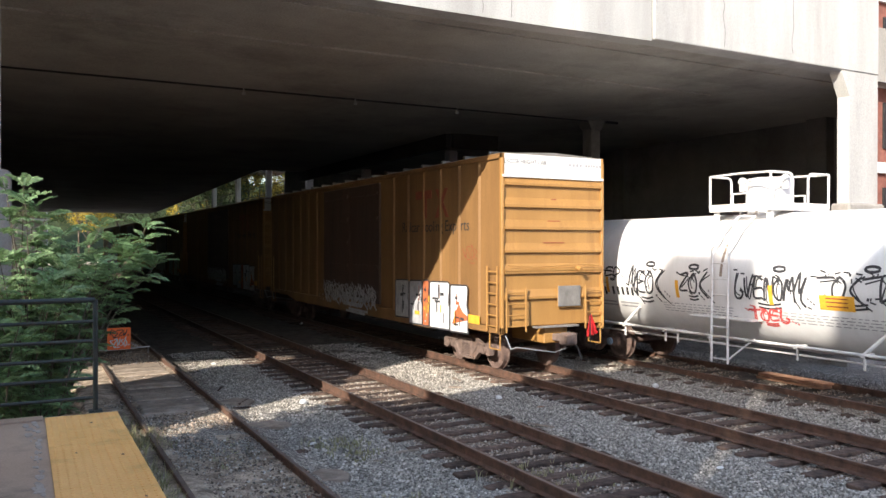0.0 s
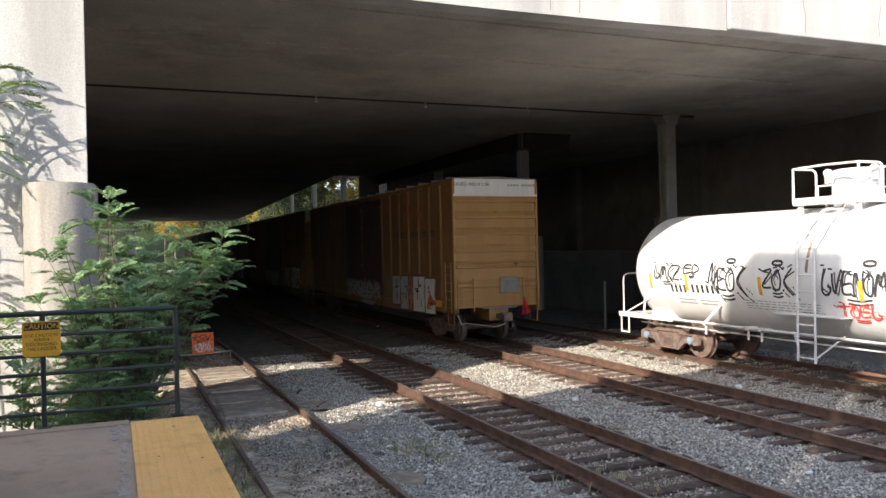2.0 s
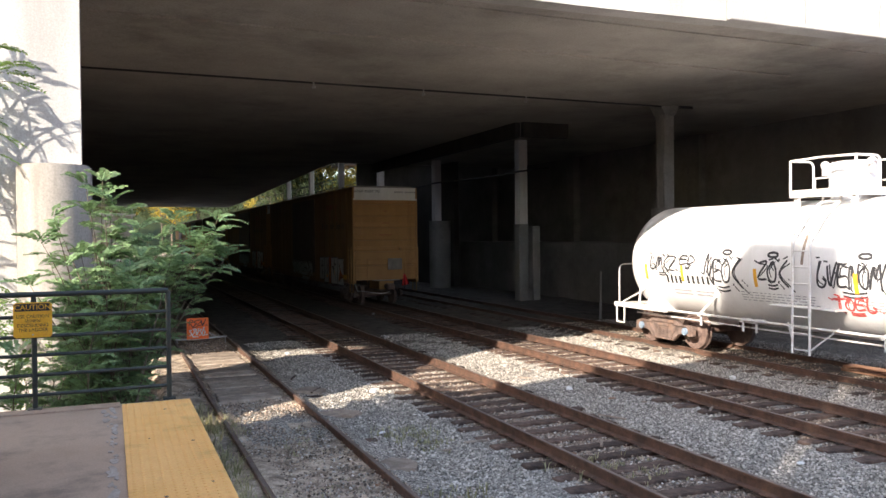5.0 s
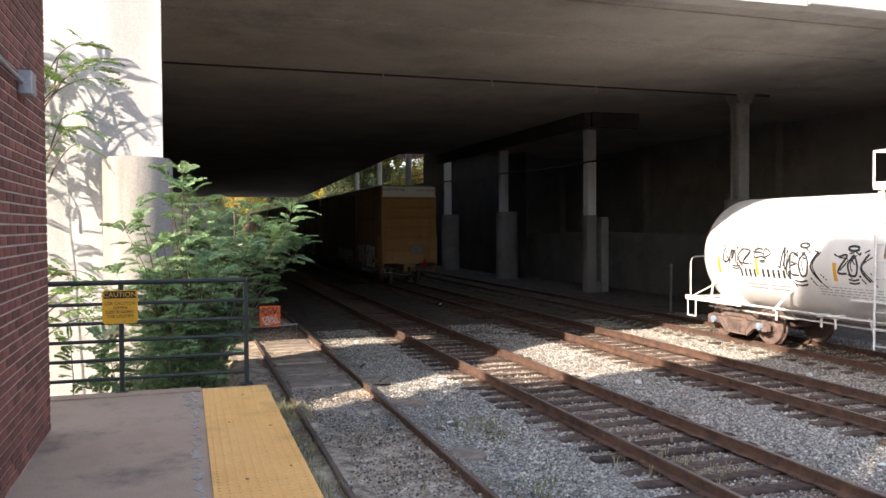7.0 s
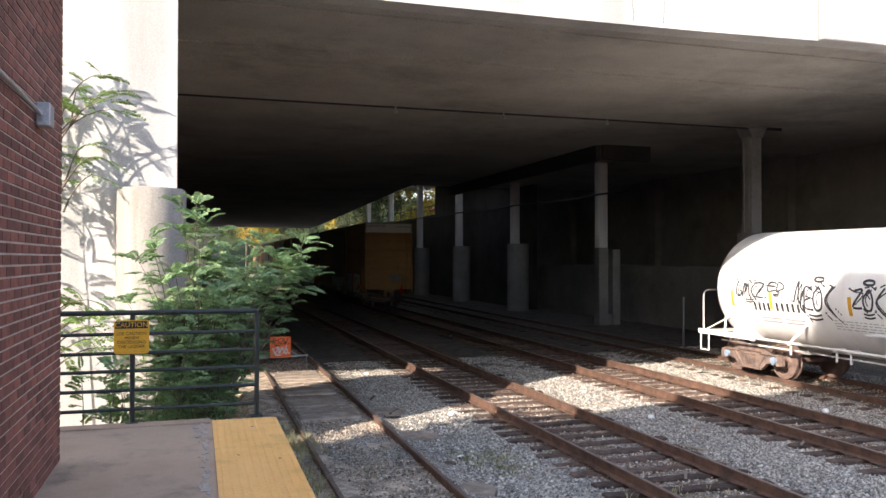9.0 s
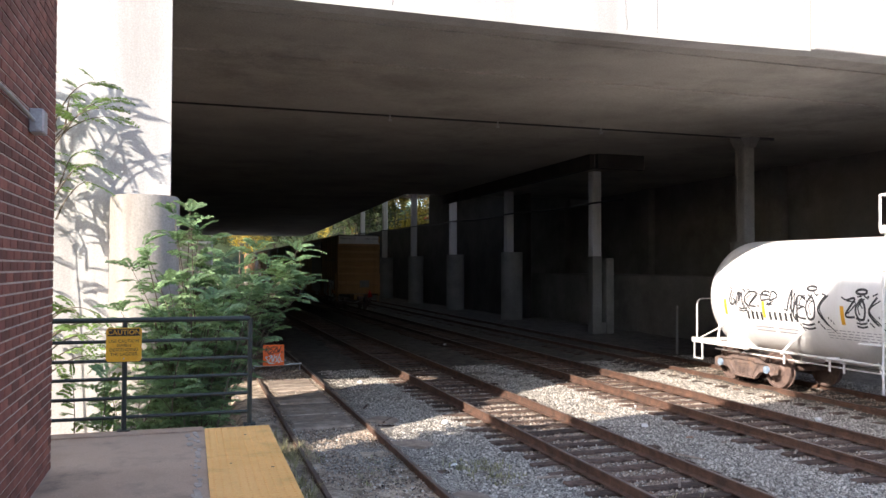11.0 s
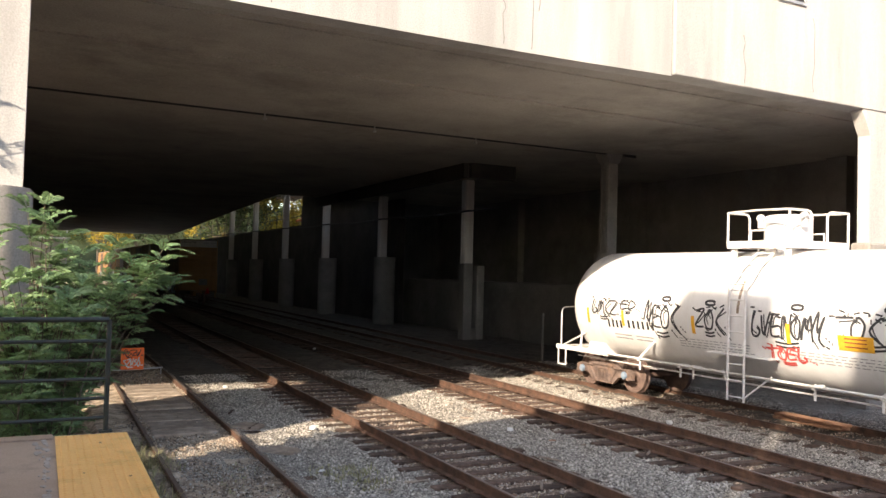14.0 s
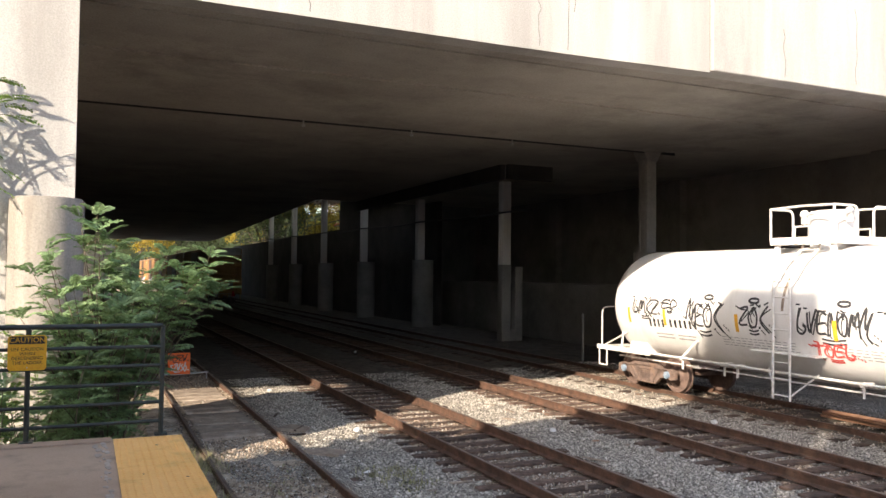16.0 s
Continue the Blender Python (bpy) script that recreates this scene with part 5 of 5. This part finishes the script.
    for x in (x0 + 0.1, x1 - 0.1):
        for y in (y0 + 0.1, y1 - 0.1):
            bm = B()
            box(bm, x - 0.05, x + 0.05, y - 0.05, y + 0.05, 3.25, zd - 0.05, 0.008)
            part("walkway_bracket", bm, TANK_STEEL, car)
    for y in (y0, y1):
        for a, b in ((x0, x0 + 0.68), (x1 - 0.68, x1)):
            bm = B()
            inner = b if a == x0 else a
            outer = a if a == x0 else b
            k = 0.15 if inner > outer else -0.15
            bar(bm, [(outer, y, zd), (outer, y, 4.52), (inner - k, y, 4.52)] + arc((inner - k, y, 4.52), (inner, y, 4.52), (inner, y, 4.36))[1:] + [(inner, y, zd)], 0.026, 8)
            part("guard_hoop", bm, TANK_STEEL, car)
    for x in (x0, x1):
        bm = B()
        bar(bm, [(x, y0, 4.52), (x, (y0 + y1) / 2, 4.54), (x, y1, 4.52)], 0.024, 8)
        part("guard_rail", bm, TANK_STEEL, car)
    for x in (x0, x1):
        bm = B()
        bar(bm, [(x, 12.0, zd), (x, 12.0, 4.1), (x, 12.4, 4.1), (x, 12.4, zd)], 0.02, 8)
        part("grab_hoop", bm, TANK_STEEL, car)
    # side ladder, bending over the shell to the walkway
    bm = B()
    for y in (11.92, 12.36):
        pts = [(13.12, y, 0.46), (13.12, y, 2.9)] + [(TX - (TR + 0.11) * math.cos(a), y, TZ + (TR + 0.11) * math.sin(a)) for a in (0.55, 0.75, 0.95, 1.1)] + [(14.0, y, zd)]
        bar(bm, pts, 0.026, 8)
    for i in range(8):
        z = 0.55 + i * 0.34
        tube(bm, (13.12, 11.92, z), (13.12, 12.36, z), 0.016, 8)
    for a in (0.62, 0.85, 1.08):
        c, s = TX - (TR + 0.11) * math.cos(a), TZ + (TR + 0.11) * math.sin(a)
        tube(bm, (c, 11.92, s), (c, 12.36, s), 0.016, 8)
    tube(bm, (13.12, 11.92, 0.55), (13.35, 11.4, 1.05), 0.018, 6)
    tube(bm, (13.12, 12.36, 0.75), (13.35, 12.7, 1.05), 0.018, 6)
    part("side_ladder", bm, TANK_STEEL, car, "white ladder up the side")
    bm = B()
    box(bm, 13.12, 13.45, 11.3, 13.0, 1.40, 1.43, 0.004)
    part("ladder_step", bm, TANK_STEEL, car)
    # running pipes and their hangers
    for x, z, r in ((13.3, 1.0, 0.028), (13.42, 0.97, 0.03), (13.55, 0.80, 0.02)):
        bm = B()
        tube(bm, (x, 6.2, z), (x, 18.2, z), r, 8)
        part("running_pipe", bm, TANK_STEEL, car)
    for y in (7.2, 9.0, 10.4, 13.6, 14.0, 15.4):
        bm = B()
        if y in (9.0, 15.4):
            tube(bm, (13.3, y, 0.98), (13.42, y - 0.45, 1.45), 0.035, 8)
        tube(bm, (13.36, y, 0.72), (13.36, y, 1.04), 0.026, 8)
        box(bm, 13.28, 13.6, y - 0.04, y + 0.04, 0.94, 1.02, 0.006)
        part("pipe_bracket", bm, TANK_STEEL, car)
    # stub sills, saddles, end platforms
    for e, s in ((TY1, -1), (TY0, 1)):
        bm = B()
        box(bm, TX - 0.35, TX + 0.35, *sorted((e - s * 0.15, e + s * 2.9)), 0.62, 1.0, 0.02)
        part("stub_sill", bm, TANK_STEEL, car)
        bm = B()
        ym = e + s * 1.4
        prism(bm, [(TX - 1.05, 1.42), (TX - 1.15, 1.0), (TX - 0.7, 0.85), (TX + 0.7, 0.85), (TX + 1.15, 1.0), (TX + 1.05, 1.42)], ym - 0.35, ym + 0.35, 'y')
        part("saddle", bm, TANK_STEEL, car)
        bm = B()
        box(bm, TX - 1.4, TX + 1.4, *sorted((e - s * 0.1, e + s * 0.3)), 0.98, 1.03, 0.006)
        box(bm, TX - 1.42, TX - 1.36, *sorted((e - s * 0.1, e + s * 2.2)), 0.93, 1.06, 0.006)
        box(bm, TX + 1.36, TX + 1.42, *sorted((e - s * 0.1, e + s * 2.2)), 0.93, 1.06, 0.006)
        part("end_platform", bm, TANK_STEEL, car)
        bm = B()
        y = e + s * 0.05
        for x in (TX - 1.35, TX + 1.35):
            k = 0.5 if x < TX else -0.5
            bar(bm, [(x, y, 1.0), (x, y, 1.95)] + arc((x, y, 1.95), (x, y, 2.1), (x + k * 0.3, y, 2.12))[1:] + [(x + k * 1.5, y, 2.13)], 0.022, 8)
            tube(bm, (x, e + s * 0.1, 1.02), (x + k * 0.2, e + s * 1.3, 1.55), 0.022, 8)
            tube(bm, (x + k * 0.08, e + s * 0.9, 1.0), (x + k * 0.25, e + s * 0.9, 1.72), 0.03, 8)
        bar(bm, [(TX - 0.62, y, 2.13), (TX, y, 2.14), (TX + 0.62, y, 2.13)], 0.022, 8)
        part("end_handrail", bm, TANK_STEEL, car)
        for x in (TX - 1.4, TX + 1.4):
            bm = B()
            bar(bm, [(x, e + s * 0.0, 0.98), (x, e + s * 0.0, 0.5), (x, e + s * 0.35, 0.5), (x, e + s * 0.35, 0.98)], 0.022, 8)
            part("stirrup", bm, TANK_STEEL, car)
        bm = B()
        box(bm, TX - 0.1, TX + 0.1, *sorted((e - s * 0.62, e)), 0.76, 0.92, 0.02)
        box(bm, TX - 0.17, TX + 0.17, *sorted((e - s * 0.7, e - s * 0.42)), 0.7, 0.98, 0.04)
        part("coupler", bm, TRUCK, car)
        yt = e + s * 1.65
        for o in (-1, 1):
            side_frame(car, TX + o * 1.0, yt, o, BLUE_CAP if o < 0 else TRUCK)
        bm = B()
        box(bm, TX - 1.05, TX + 1.05, yt - 0.2, yt + 0.2, 0.48, 0.72, 0.03)
        part("bolster", bm, TRUCK, car)
        for dy in (-0.89, 0.89):
            wheelset(car, TX, yt + dy, 0.46)
    return car


# ---- plants ----
def leaf_cloud(leaves, material, name, parent, pairs=8, leaflet=0.055, width=0.019, seed=1):
    """Feathery compound leaves: each is (base, way, length); leaflets in pairs along a drooping stalk."""
    rng = np.random.default_rng(seed)
    verts, faces = [], []
    for base, way, length in leaves:
        base, way = np.array(base), np.array(way) / np.linalg.norm(way)
        side = np.cross(way, (0, 0, 1.0))
        side /= np.linalg.norm(side) + 1e-9
        up = np.cross(side, way)
        roll = rng.uniform(-0.7, 0.7)
        side, up = side * math.cos(roll) + up * math.sin(roll), up * math.cos(roll) - side * math.sin(roll)
        for i in range(pairs):
            t = (i + 0.6) / pairs
            p = base + way * length * t - np.array((0, 0, 1)) * length * 0.35 * t * t
            size = leaflet * (0.75 + 0.5 * math.sin(math.pi * t)) * rng.uniform(0.8, 1.2)
            for s in (-1, 1):
                d = side * s * 0.9 + way * rng.uniform(0.2, 0.6) - np.array((0, 0, 1)) * rng.uniform(0.05, 0.5)
                d /= np.linalg.norm(d)
                w = np.cross(d, up)
                w /= np.linalg.norm(w) + 1e-9
                k = len(verts)
                lift = up * size * 0.12
                verts += [p, p + d * size * 0.5 + w * width * size / leaflet + lift, p + d * size, p + d * size * 0.5 - w * width * size / leaflet + lift]
                faces += [(k, k + 1, k + 2), (k, k + 2, k + 3)]
    ob = raw(name, verts, faces, material)
    ob.parent = parent
    return ob


def shrub(name, label, stems, leaf_len, material, seed, pairs=8, leaflet=0.055, first=0.25, step=0.11, follow=0.5):
    """Thin arching stems with compound leaves; stems are (root, tip, sag)."""
    rng = random.Random(seed)
    t = thing(name, label, "shrub" if name == "shrub" else "tree")
    bm = B()
    leaves = []
    for root, tip, sag in stems:
        root, tip = Vector(root), Vector(tip)
        pts = []
        n = 7
        for i in range(n + 1):
            k = i / n
            p = root.lerp(tip, k)
            p.z += sag * 4 * k * (1 - k)
            p += Vector((noise.noise(p * 1.5), noise.noise(p * 1.5 + Vector((5, 0, 0))), 0)) * 0.06
            pts.append(p)
        for i in range(n):
            tube(bm, pts[i], pts[i + 1], 0.016 * (1 - 0.8 * i / n), 5, 0.016 * (1 - 0.8 * (i + 1) / n), False)
        length = (tip - root).length
        s = first
        while s < 1.0:
            i = min(n - 1, int(s * n))
            p = pts[i].lerp(pts[i + 1], s * n - i)
            a = rng.uniform(0, 6.283)
            way = (pts[i + 1] - pts[i]).normalized() * follow + Vector((math.cos(a), math.sin(a), rng.uniform(-0.1, 0.6) * (0.5 + follow)))
            leaves.append((p, way, leaf_len * rng.uniform(0.7, 1.2)))
            s += step / length
        for k in range(1 if follow > 0.3 else 4):
            a = rng.uniform(0, 6.283)
            leaves.append((pts[-1], (pts[-1] - pts[-2]).normalized() * (2 * follow) + Vector((math.cos(a), math.sin(a), 0.25)) * (0.0 if follow > 0.3 else 1.0) + Vector((0, 0, 0.05)), leaf_len))
    tagged(part("branch_mass", bm, BARK, t), kind="stuff")
    leaf_cloud(leaves, material, "foliage", t, pairs, leaflet, leaflet * 0.34, seed)
    return t


def plants():
    rng = random.Random(31)
    stems = []
    for i in range(120):
        root = (rng.uniform(-0.4, 0.3), rng.uniform(9.8, 11.8), rng.uniform(-0.3, 0.6))
        a = rng.uniform(0, 6.283)
        r = rng.random() ** 0.5
        z = 0.5 + (2.55 - 0.5 * r) * rng.uniform(0.12, 1.05)
        high = min(1.0, max(0.0, (z - 1.7) / 0.7))
        tip = (-0.05 + 0.3 * high + (0.45 + 0.3 * high) * r * math.cos(a), 10.7 + 1.1 * r * math.sin(a), z)
        stems.append((root, tip, rng.uniform(0.05, 0.25)))
    for tip in ((1.5, 11.0, 2.72), (1.45, 11.1, 2.8), (1.4, 11.0, 3.2), (1.35, 10.9, 3.05), (1.3, 11.1, 2.75), (-0.2, 10.8, 3.65), (0.0, 11.0, 3.7), (0.85, 10.9, 3.2), (0.6, 10.7, 2.6), (-0.55, 10.8, 3.25), (1.2, 11.0, 2.78), (1.15, 11.2, 2.72), (1.2, 10.9, 2.82), (1.15, 11.0, 2.95), (1.22, 10.8, 2.88), (1.0, 11.0, 3.0), (1.1, 10.8, 2.65), (0.4, 11.2, 3.1), (0.7, 10.9, 3.0),
                (0.0, 10.7, 3.5), (0.1, 10.9, 3.45), (-0.15, 10.8, 3.3), (0.2, 10.9, 3.3), (-0.5, 10.9, 3.1), (-0.7, 10.8, 2.95), (-0.6, 11.0, 2.6), (-0.85, 10.9, 2.4), (-0.75, 10.7, 2.1)):
        stems.append(((rng.uniform(-0.3, 0.3), 10.8, 0.8), tip, 0.15))
    for i in range(16):
        stems.append(((rng.uniform(-1.0, -0.4), rng.uniform(10.0, 11.5), -0.3), (rng.uniform(-1.1, -0.4), rng.uniform(10.0, 11.6), rng.uniform(0.7, 1.8)), 0.1))
    shrub("shrub", "dense green feathery-leaved shrub growing behind the railing", stems, 0.37, LEAF, 3, 12, 0.052, 0.3, 0.17, 0.29)
    stems = []
    for i in range(19):
        z = rng.uniform(3.9, 5.7)
        root = (-1.95 + rng.uniform(-0.2, 0.2), 12.5 + rng.uniform(-0.15, 0.2), z - rng.uniform(0.4, 0.9))
        w = 0.45 + 0.5 * (z - 3.9) / 1.8
        stems.append((root, (-1.8 + rng.uniform(-0.6, w), 12.5 + rng.uniform(-0.35, 0.3), z), 0.2))
    for i in range(8):
        z = rng.uniform(1.6, 2.6)
        stems.append(((-2.0, 12.2, z - 0.3), (-1.35 + rng.uniform(-0.5, 0.3), 12.1 + rng.uniform(-0.3, 0.3), z), 0.2))
    for i in range(7):
        z = rng.uniform(5.4, 6.7)
        stems.append(((-2.75, 12.3, z - 1.0), (-2.85 + rng.uniform(-0.5, 0.5), 12.3 + rng.uniform(-0.3, 0.3), z), 0.2))
    for i in range(2):
        stems.append(((-2.4 + 0.4 * i, 12.35, -0.3), (-2.5 + rng.uniform(-0.3, 0.3), 12.3, 4.2 + rng.uniform(0, 0.9)), 0.1))
    shrub("sapling", "slender sapling with long pinnate leaves before the pale wall", stems, 0.36, LEAF_PALE, 7, 10, 0.062, 0.4, 0.18)
    stems = []
    for i in range(11):
        x, y = rng.uniform(-2.3, -0.5), rng.uniform(9.6, 12.3)
        stems.append(((x, y, -0.3), (x + rng.uniform(-0.3, 0.3), y + rng.uniform(-0.3, 0.3), rng.uniform(1.0, 1.9)), 0.1))
    shrub("shrub", "low pale green weeds below the platform end", stems, 0.24, LEAF_PALE, 9)
    # grass and weeds along the platform edge and between the tracks
    rngn = np.random.default_rng(6)
    verts, faces = [], []
    spots = []
    for i in range(420):
        spots.append((rngn.uniform(0.85, 1.6), rngn.uniform(6.0, 14.5), rngn.uniform(0.12, 0.4)))
    for cx, cy, r, n, hh in ((4.35, 11.6, 0.35, 50, 0.14), (2.5, 11.4, 0.3, 30, 0.13), (2.6, 9.6, 0.3, 30, 0.11), (1.3, 12.6, 0.35, 90, 0.4), (3.9, 8.6, 0.3, 30, 0.2), (5.9, 9.0, 0.3, 26, 0.16), (1.2, 9.3, 0.3, 70, 0.45), (2.2, 8.4, 0.4, 40, 0.2), (1.5, 13.0, 0.25, 60, 0.38), (1.5, 10.6, 0.25, 40, 0.22), (2.75, 12.0, 0.3, 40, 0.15), (4.45, 11.2, 0.3, 40, 0.15), (2.3, 10.2, 0.5, 40, 0.1), (6.6, 8.6, 0.3, 24, 0.12)):
        for i in range(n):
            spots.append((cx + rngn.normal(0, r * 0.75), cy + rngn.normal(0, r * 1.1), hh * rngn.uniform(0.2, 1.0)))
    for x, y, hh in spots:
        for b in range(4):
            a = rngn.uniform(0, 6.283)
            d = np.array((math.cos(a), math.sin(a), 0))
            w = np.array((-d[1], d[0], 0)) * 0.006
            p = np.array((x, y, -0.2)) + d * 0.02
            m = p + d * hh * 0.2 + np.array((0, 0, hh * 0.65))
            q = p + d * hh * rngn.uniform(0.35, 0.7) + np.array((0, 0, hh * rngn.uniform(0.75, 1.0)))
            k = len(verts)
            verts += [p - w, p + w, m + w, m - w, q]
            faces += [(k, k + 1, k + 2, k + 3), (k + 3, k + 2, k + 4)]
    tagged(raw("grass", verts, faces, GRASS), "dry grass and weeds beside the siding", "grass", kind="stuff")


def tree(x, y, height, spread, material, seed, label):
    rng = random.Random(seed)
    t = thing("tree", label, "tree")
    bm = B()
    tube(bm, (x, y, -0.4), (x, y, height * 0.5), 0.24, 9, 0.14)
    limbs = []
    for i in range(9):
        a = i * 2.4
        tip = Vector((x + spread * 0.6 * math.cos(a), y + spread * 0.6 * math.sin(a), height * rng.uniform(0.55, 0.92)))
        start = Vector((x, y, height * rng.uniform(0.25, 0.5)))
        tube(bm, start, tip, 0.09, 6, 0.02)
        limbs.append(tip)
    part("trunk", bm, BARK, t)
    rn = np.random.default_rng(seed)
    verts, faces = [], []
    for i in range(70):
        c = np.array(limbs[i % 9]) + rn.normal(0, 1, 3) * (spread * 0.28, spread * 0.28, height * 0.11)
        for j in range(60):
            p = c + rn.normal(0, 1, 3) * spread * 0.09
            d = rn.normal(0, 1, 3)
            d /= np.linalg.norm(d)
            e = np.cross(d, rn.normal(0, 1, 3))
            e /= np.linalg.norm(e) + 1e-9
            s = rn.uniform(0.07, 0.16) * (spread / 3.0)
            k = len(verts)
            verts += [p - d * s, p + e * s * 0.6, p + d * s, p - e * s * 0.6]
            faces.append((k, k + 1, k + 2, k + 3))
    ob = raw("crown", verts, faces, material)
    ob.parent = t


def distance():
    tree(12.0, 176, 14, 5.2, LEAF_GOLD, 1, "yellow autumn tree beyond the far end of the overpass")
    tree(2.0, 176, 13, 5.0, LEAF_FAR, 2, "green tree beyond the far end of the overpass")
    for i in range(12):
        tree(-14 + i * 8.2, 186 + 5 * (i % 3), 17 + i % 2, 6.4, LEAF_GOLD if i == 6 else LEAF_FAR, 30 + i, "tall green tree in the woods beyond the tracks")
    for i, (x, y) in enumerate(((23, 112), (27, 120), (31, 115), (36, 126), (25, 132), (42, 122), (29, 142))):
        tree(x, y, 16, 4.8, LEAF_GOLD if i == 2 else LEAF_FAR, 10 + i, "tall tree seen past the deck's edge")
    # slope added to block the bright sky behind the trees
    bm = B()
    prism(bm, [(200, -0.4), (216, 13), (236, 21), (280, 24), (280, -0.4)], -90, 150, 'x')
    solid("backdrop", bm, LEAF_FAR, "dark green slope added behind the trees to hide bright sky", "hillside", "structure")
    t = thing("shed", "low dark shed with a pale flat roof edge", "shed")
    bm = B()
    box(bm, -6, 3.2, 128, 133, -0.4, 6.4)
    part("wall", bm, SOFFIT, t)
    bm = B()
    box(bm, -6.3, 3.6, 127.6, 133.3, 6.4, 6.75, 0.03)
    part("roof", bm, CONCRETE, t)
    bm = B()
    tube(bm, (3.0, 124, -0.4), (3.0, 124, 9), 0.1, 8)
    solid("pole", bm, GALV, "pale utility pole beyond the overpass", "pole")
    t = thing("house", "small house with a red roof among trees", "house")
    bm = B()
    box(bm, 34, 41, 112, 116, -0.4, 10.2)
    part("wall", bm, CONCRETE, t)
    bm = B()
    prism(bm, [(33.5, 10.2), (41.5, 10.2), (37.5, 12.2)], 111.5, 116.5, 'y')
    part("roof", bm, FLAG, t, "red roof")


def scraps():
    """Small litter on the track bed."""
    rng = random.Random(88)
    for i in range(70):
        x, y = (rng.uniform(1.9, 12.5), rng.uniform(7.5, 19)) if i < 26 else (rng.uniform(1.1, 3.9), rng.uniform(7.5, 18))
        bm = B()
        k = rng.random()
        m = Matrix.Translation((x, y, -0.165)) @ Matrix.Rotation(rng.uniform(0, 3.14), 4, 'Z') @ Matrix.Rotation(rng.uniform(-0.2, 0.2), 4, 'X')
        if k < 0.55:
            box(bm, -rng.uniform(0.08, 0.3), rng.uniform(0.08, 0.3), -0.02, 0.02, -0.015, 0.015, 0.004, m)
            solid("wood_scrap", bm, TIE if k < 0.3 else PLANK, "splintered piece of timber lying on the ballast", "scrap", group="timber scraps")
        else:
            n = 6
            prism(bm, [(0.09 * rng.uniform(0.5, 1.1) * math.cos(6.283 * q / n), 0.06 * rng.uniform(0.5, 1.1) * math.sin(6.283 * q / n)) for q in range(n)], 0.0, 0.012, 'z')
            bmesh.ops.transform(bm, matrix=m, verts=bm.verts)
            solid("litter", bm, WHITE if k < 0.62 else (PLANK if k < 0.85 else RED_PLANK), "small scrap of litter lying on the ballast", "litter", group="scraps of litter")


# ---- build ----
ground()
ballast()
overpass()
pier()
for i in range(8):
    column(12.6 if i == 0 else 12.05 + 10.53 * i, i == 0)
tunnel_walls()
platform()
tactile_strip()
railing()
caution_sign()
STATION = station()
shade_casters()
wall_box()
TRACKS = [rail_track(k, a, b, ("overgrown rusty siding with buried ties", "rusty railway track on grey ballast", "railway track that carries the freight train", "railway track under the tank car")[k]) for k, (a, b) in enumerate(RAIL_X)]
tank_car()
LAST_CAR = boxcar(True)
TRAIN = [LAST_CAR]
PLAIN_CAR = boxcar(False)
TRAIN.append(PLAIN_CAR)
for i in range(3):
    TRAIN.append(copy_thing(PLAIN_CAR, Matrix()))
crossing_boards()
stop_board()
scraps()
plants()
distance()
ballast_stones()
for k, (a, b) in enumerate(RAIL_X):
    ties(TRACKS[k], k, a, b)
station_bricks(STATION)


def train_y(t):
    """How far down the track the rear end of the train is."""
    return 14.94 + 3.36 * t + 0.008 * t * t


def motions():
    """The freight train rolls away under the overpass, its wheels turning."""
    for i, car in enumerate(TRAIN):
        walk(car, [(0.5 * k, pose(10.8375, train_y(0.5 * k) + i * (CAR_LEN + 1.3), 0)) for k in range(33)])
        for ob in car.children:
            if ob.name.startswith("wheelset"):
                x, y, z = ob.matrix_basis.translation
                rows = []
                for k in range(129):
                    t = k * 0.125
                    rows.append((t, pose(x, y, z, -math.degrees((train_y(t) - train_y(0)) / 0.42))))
                walk(ob, rows)


motions()
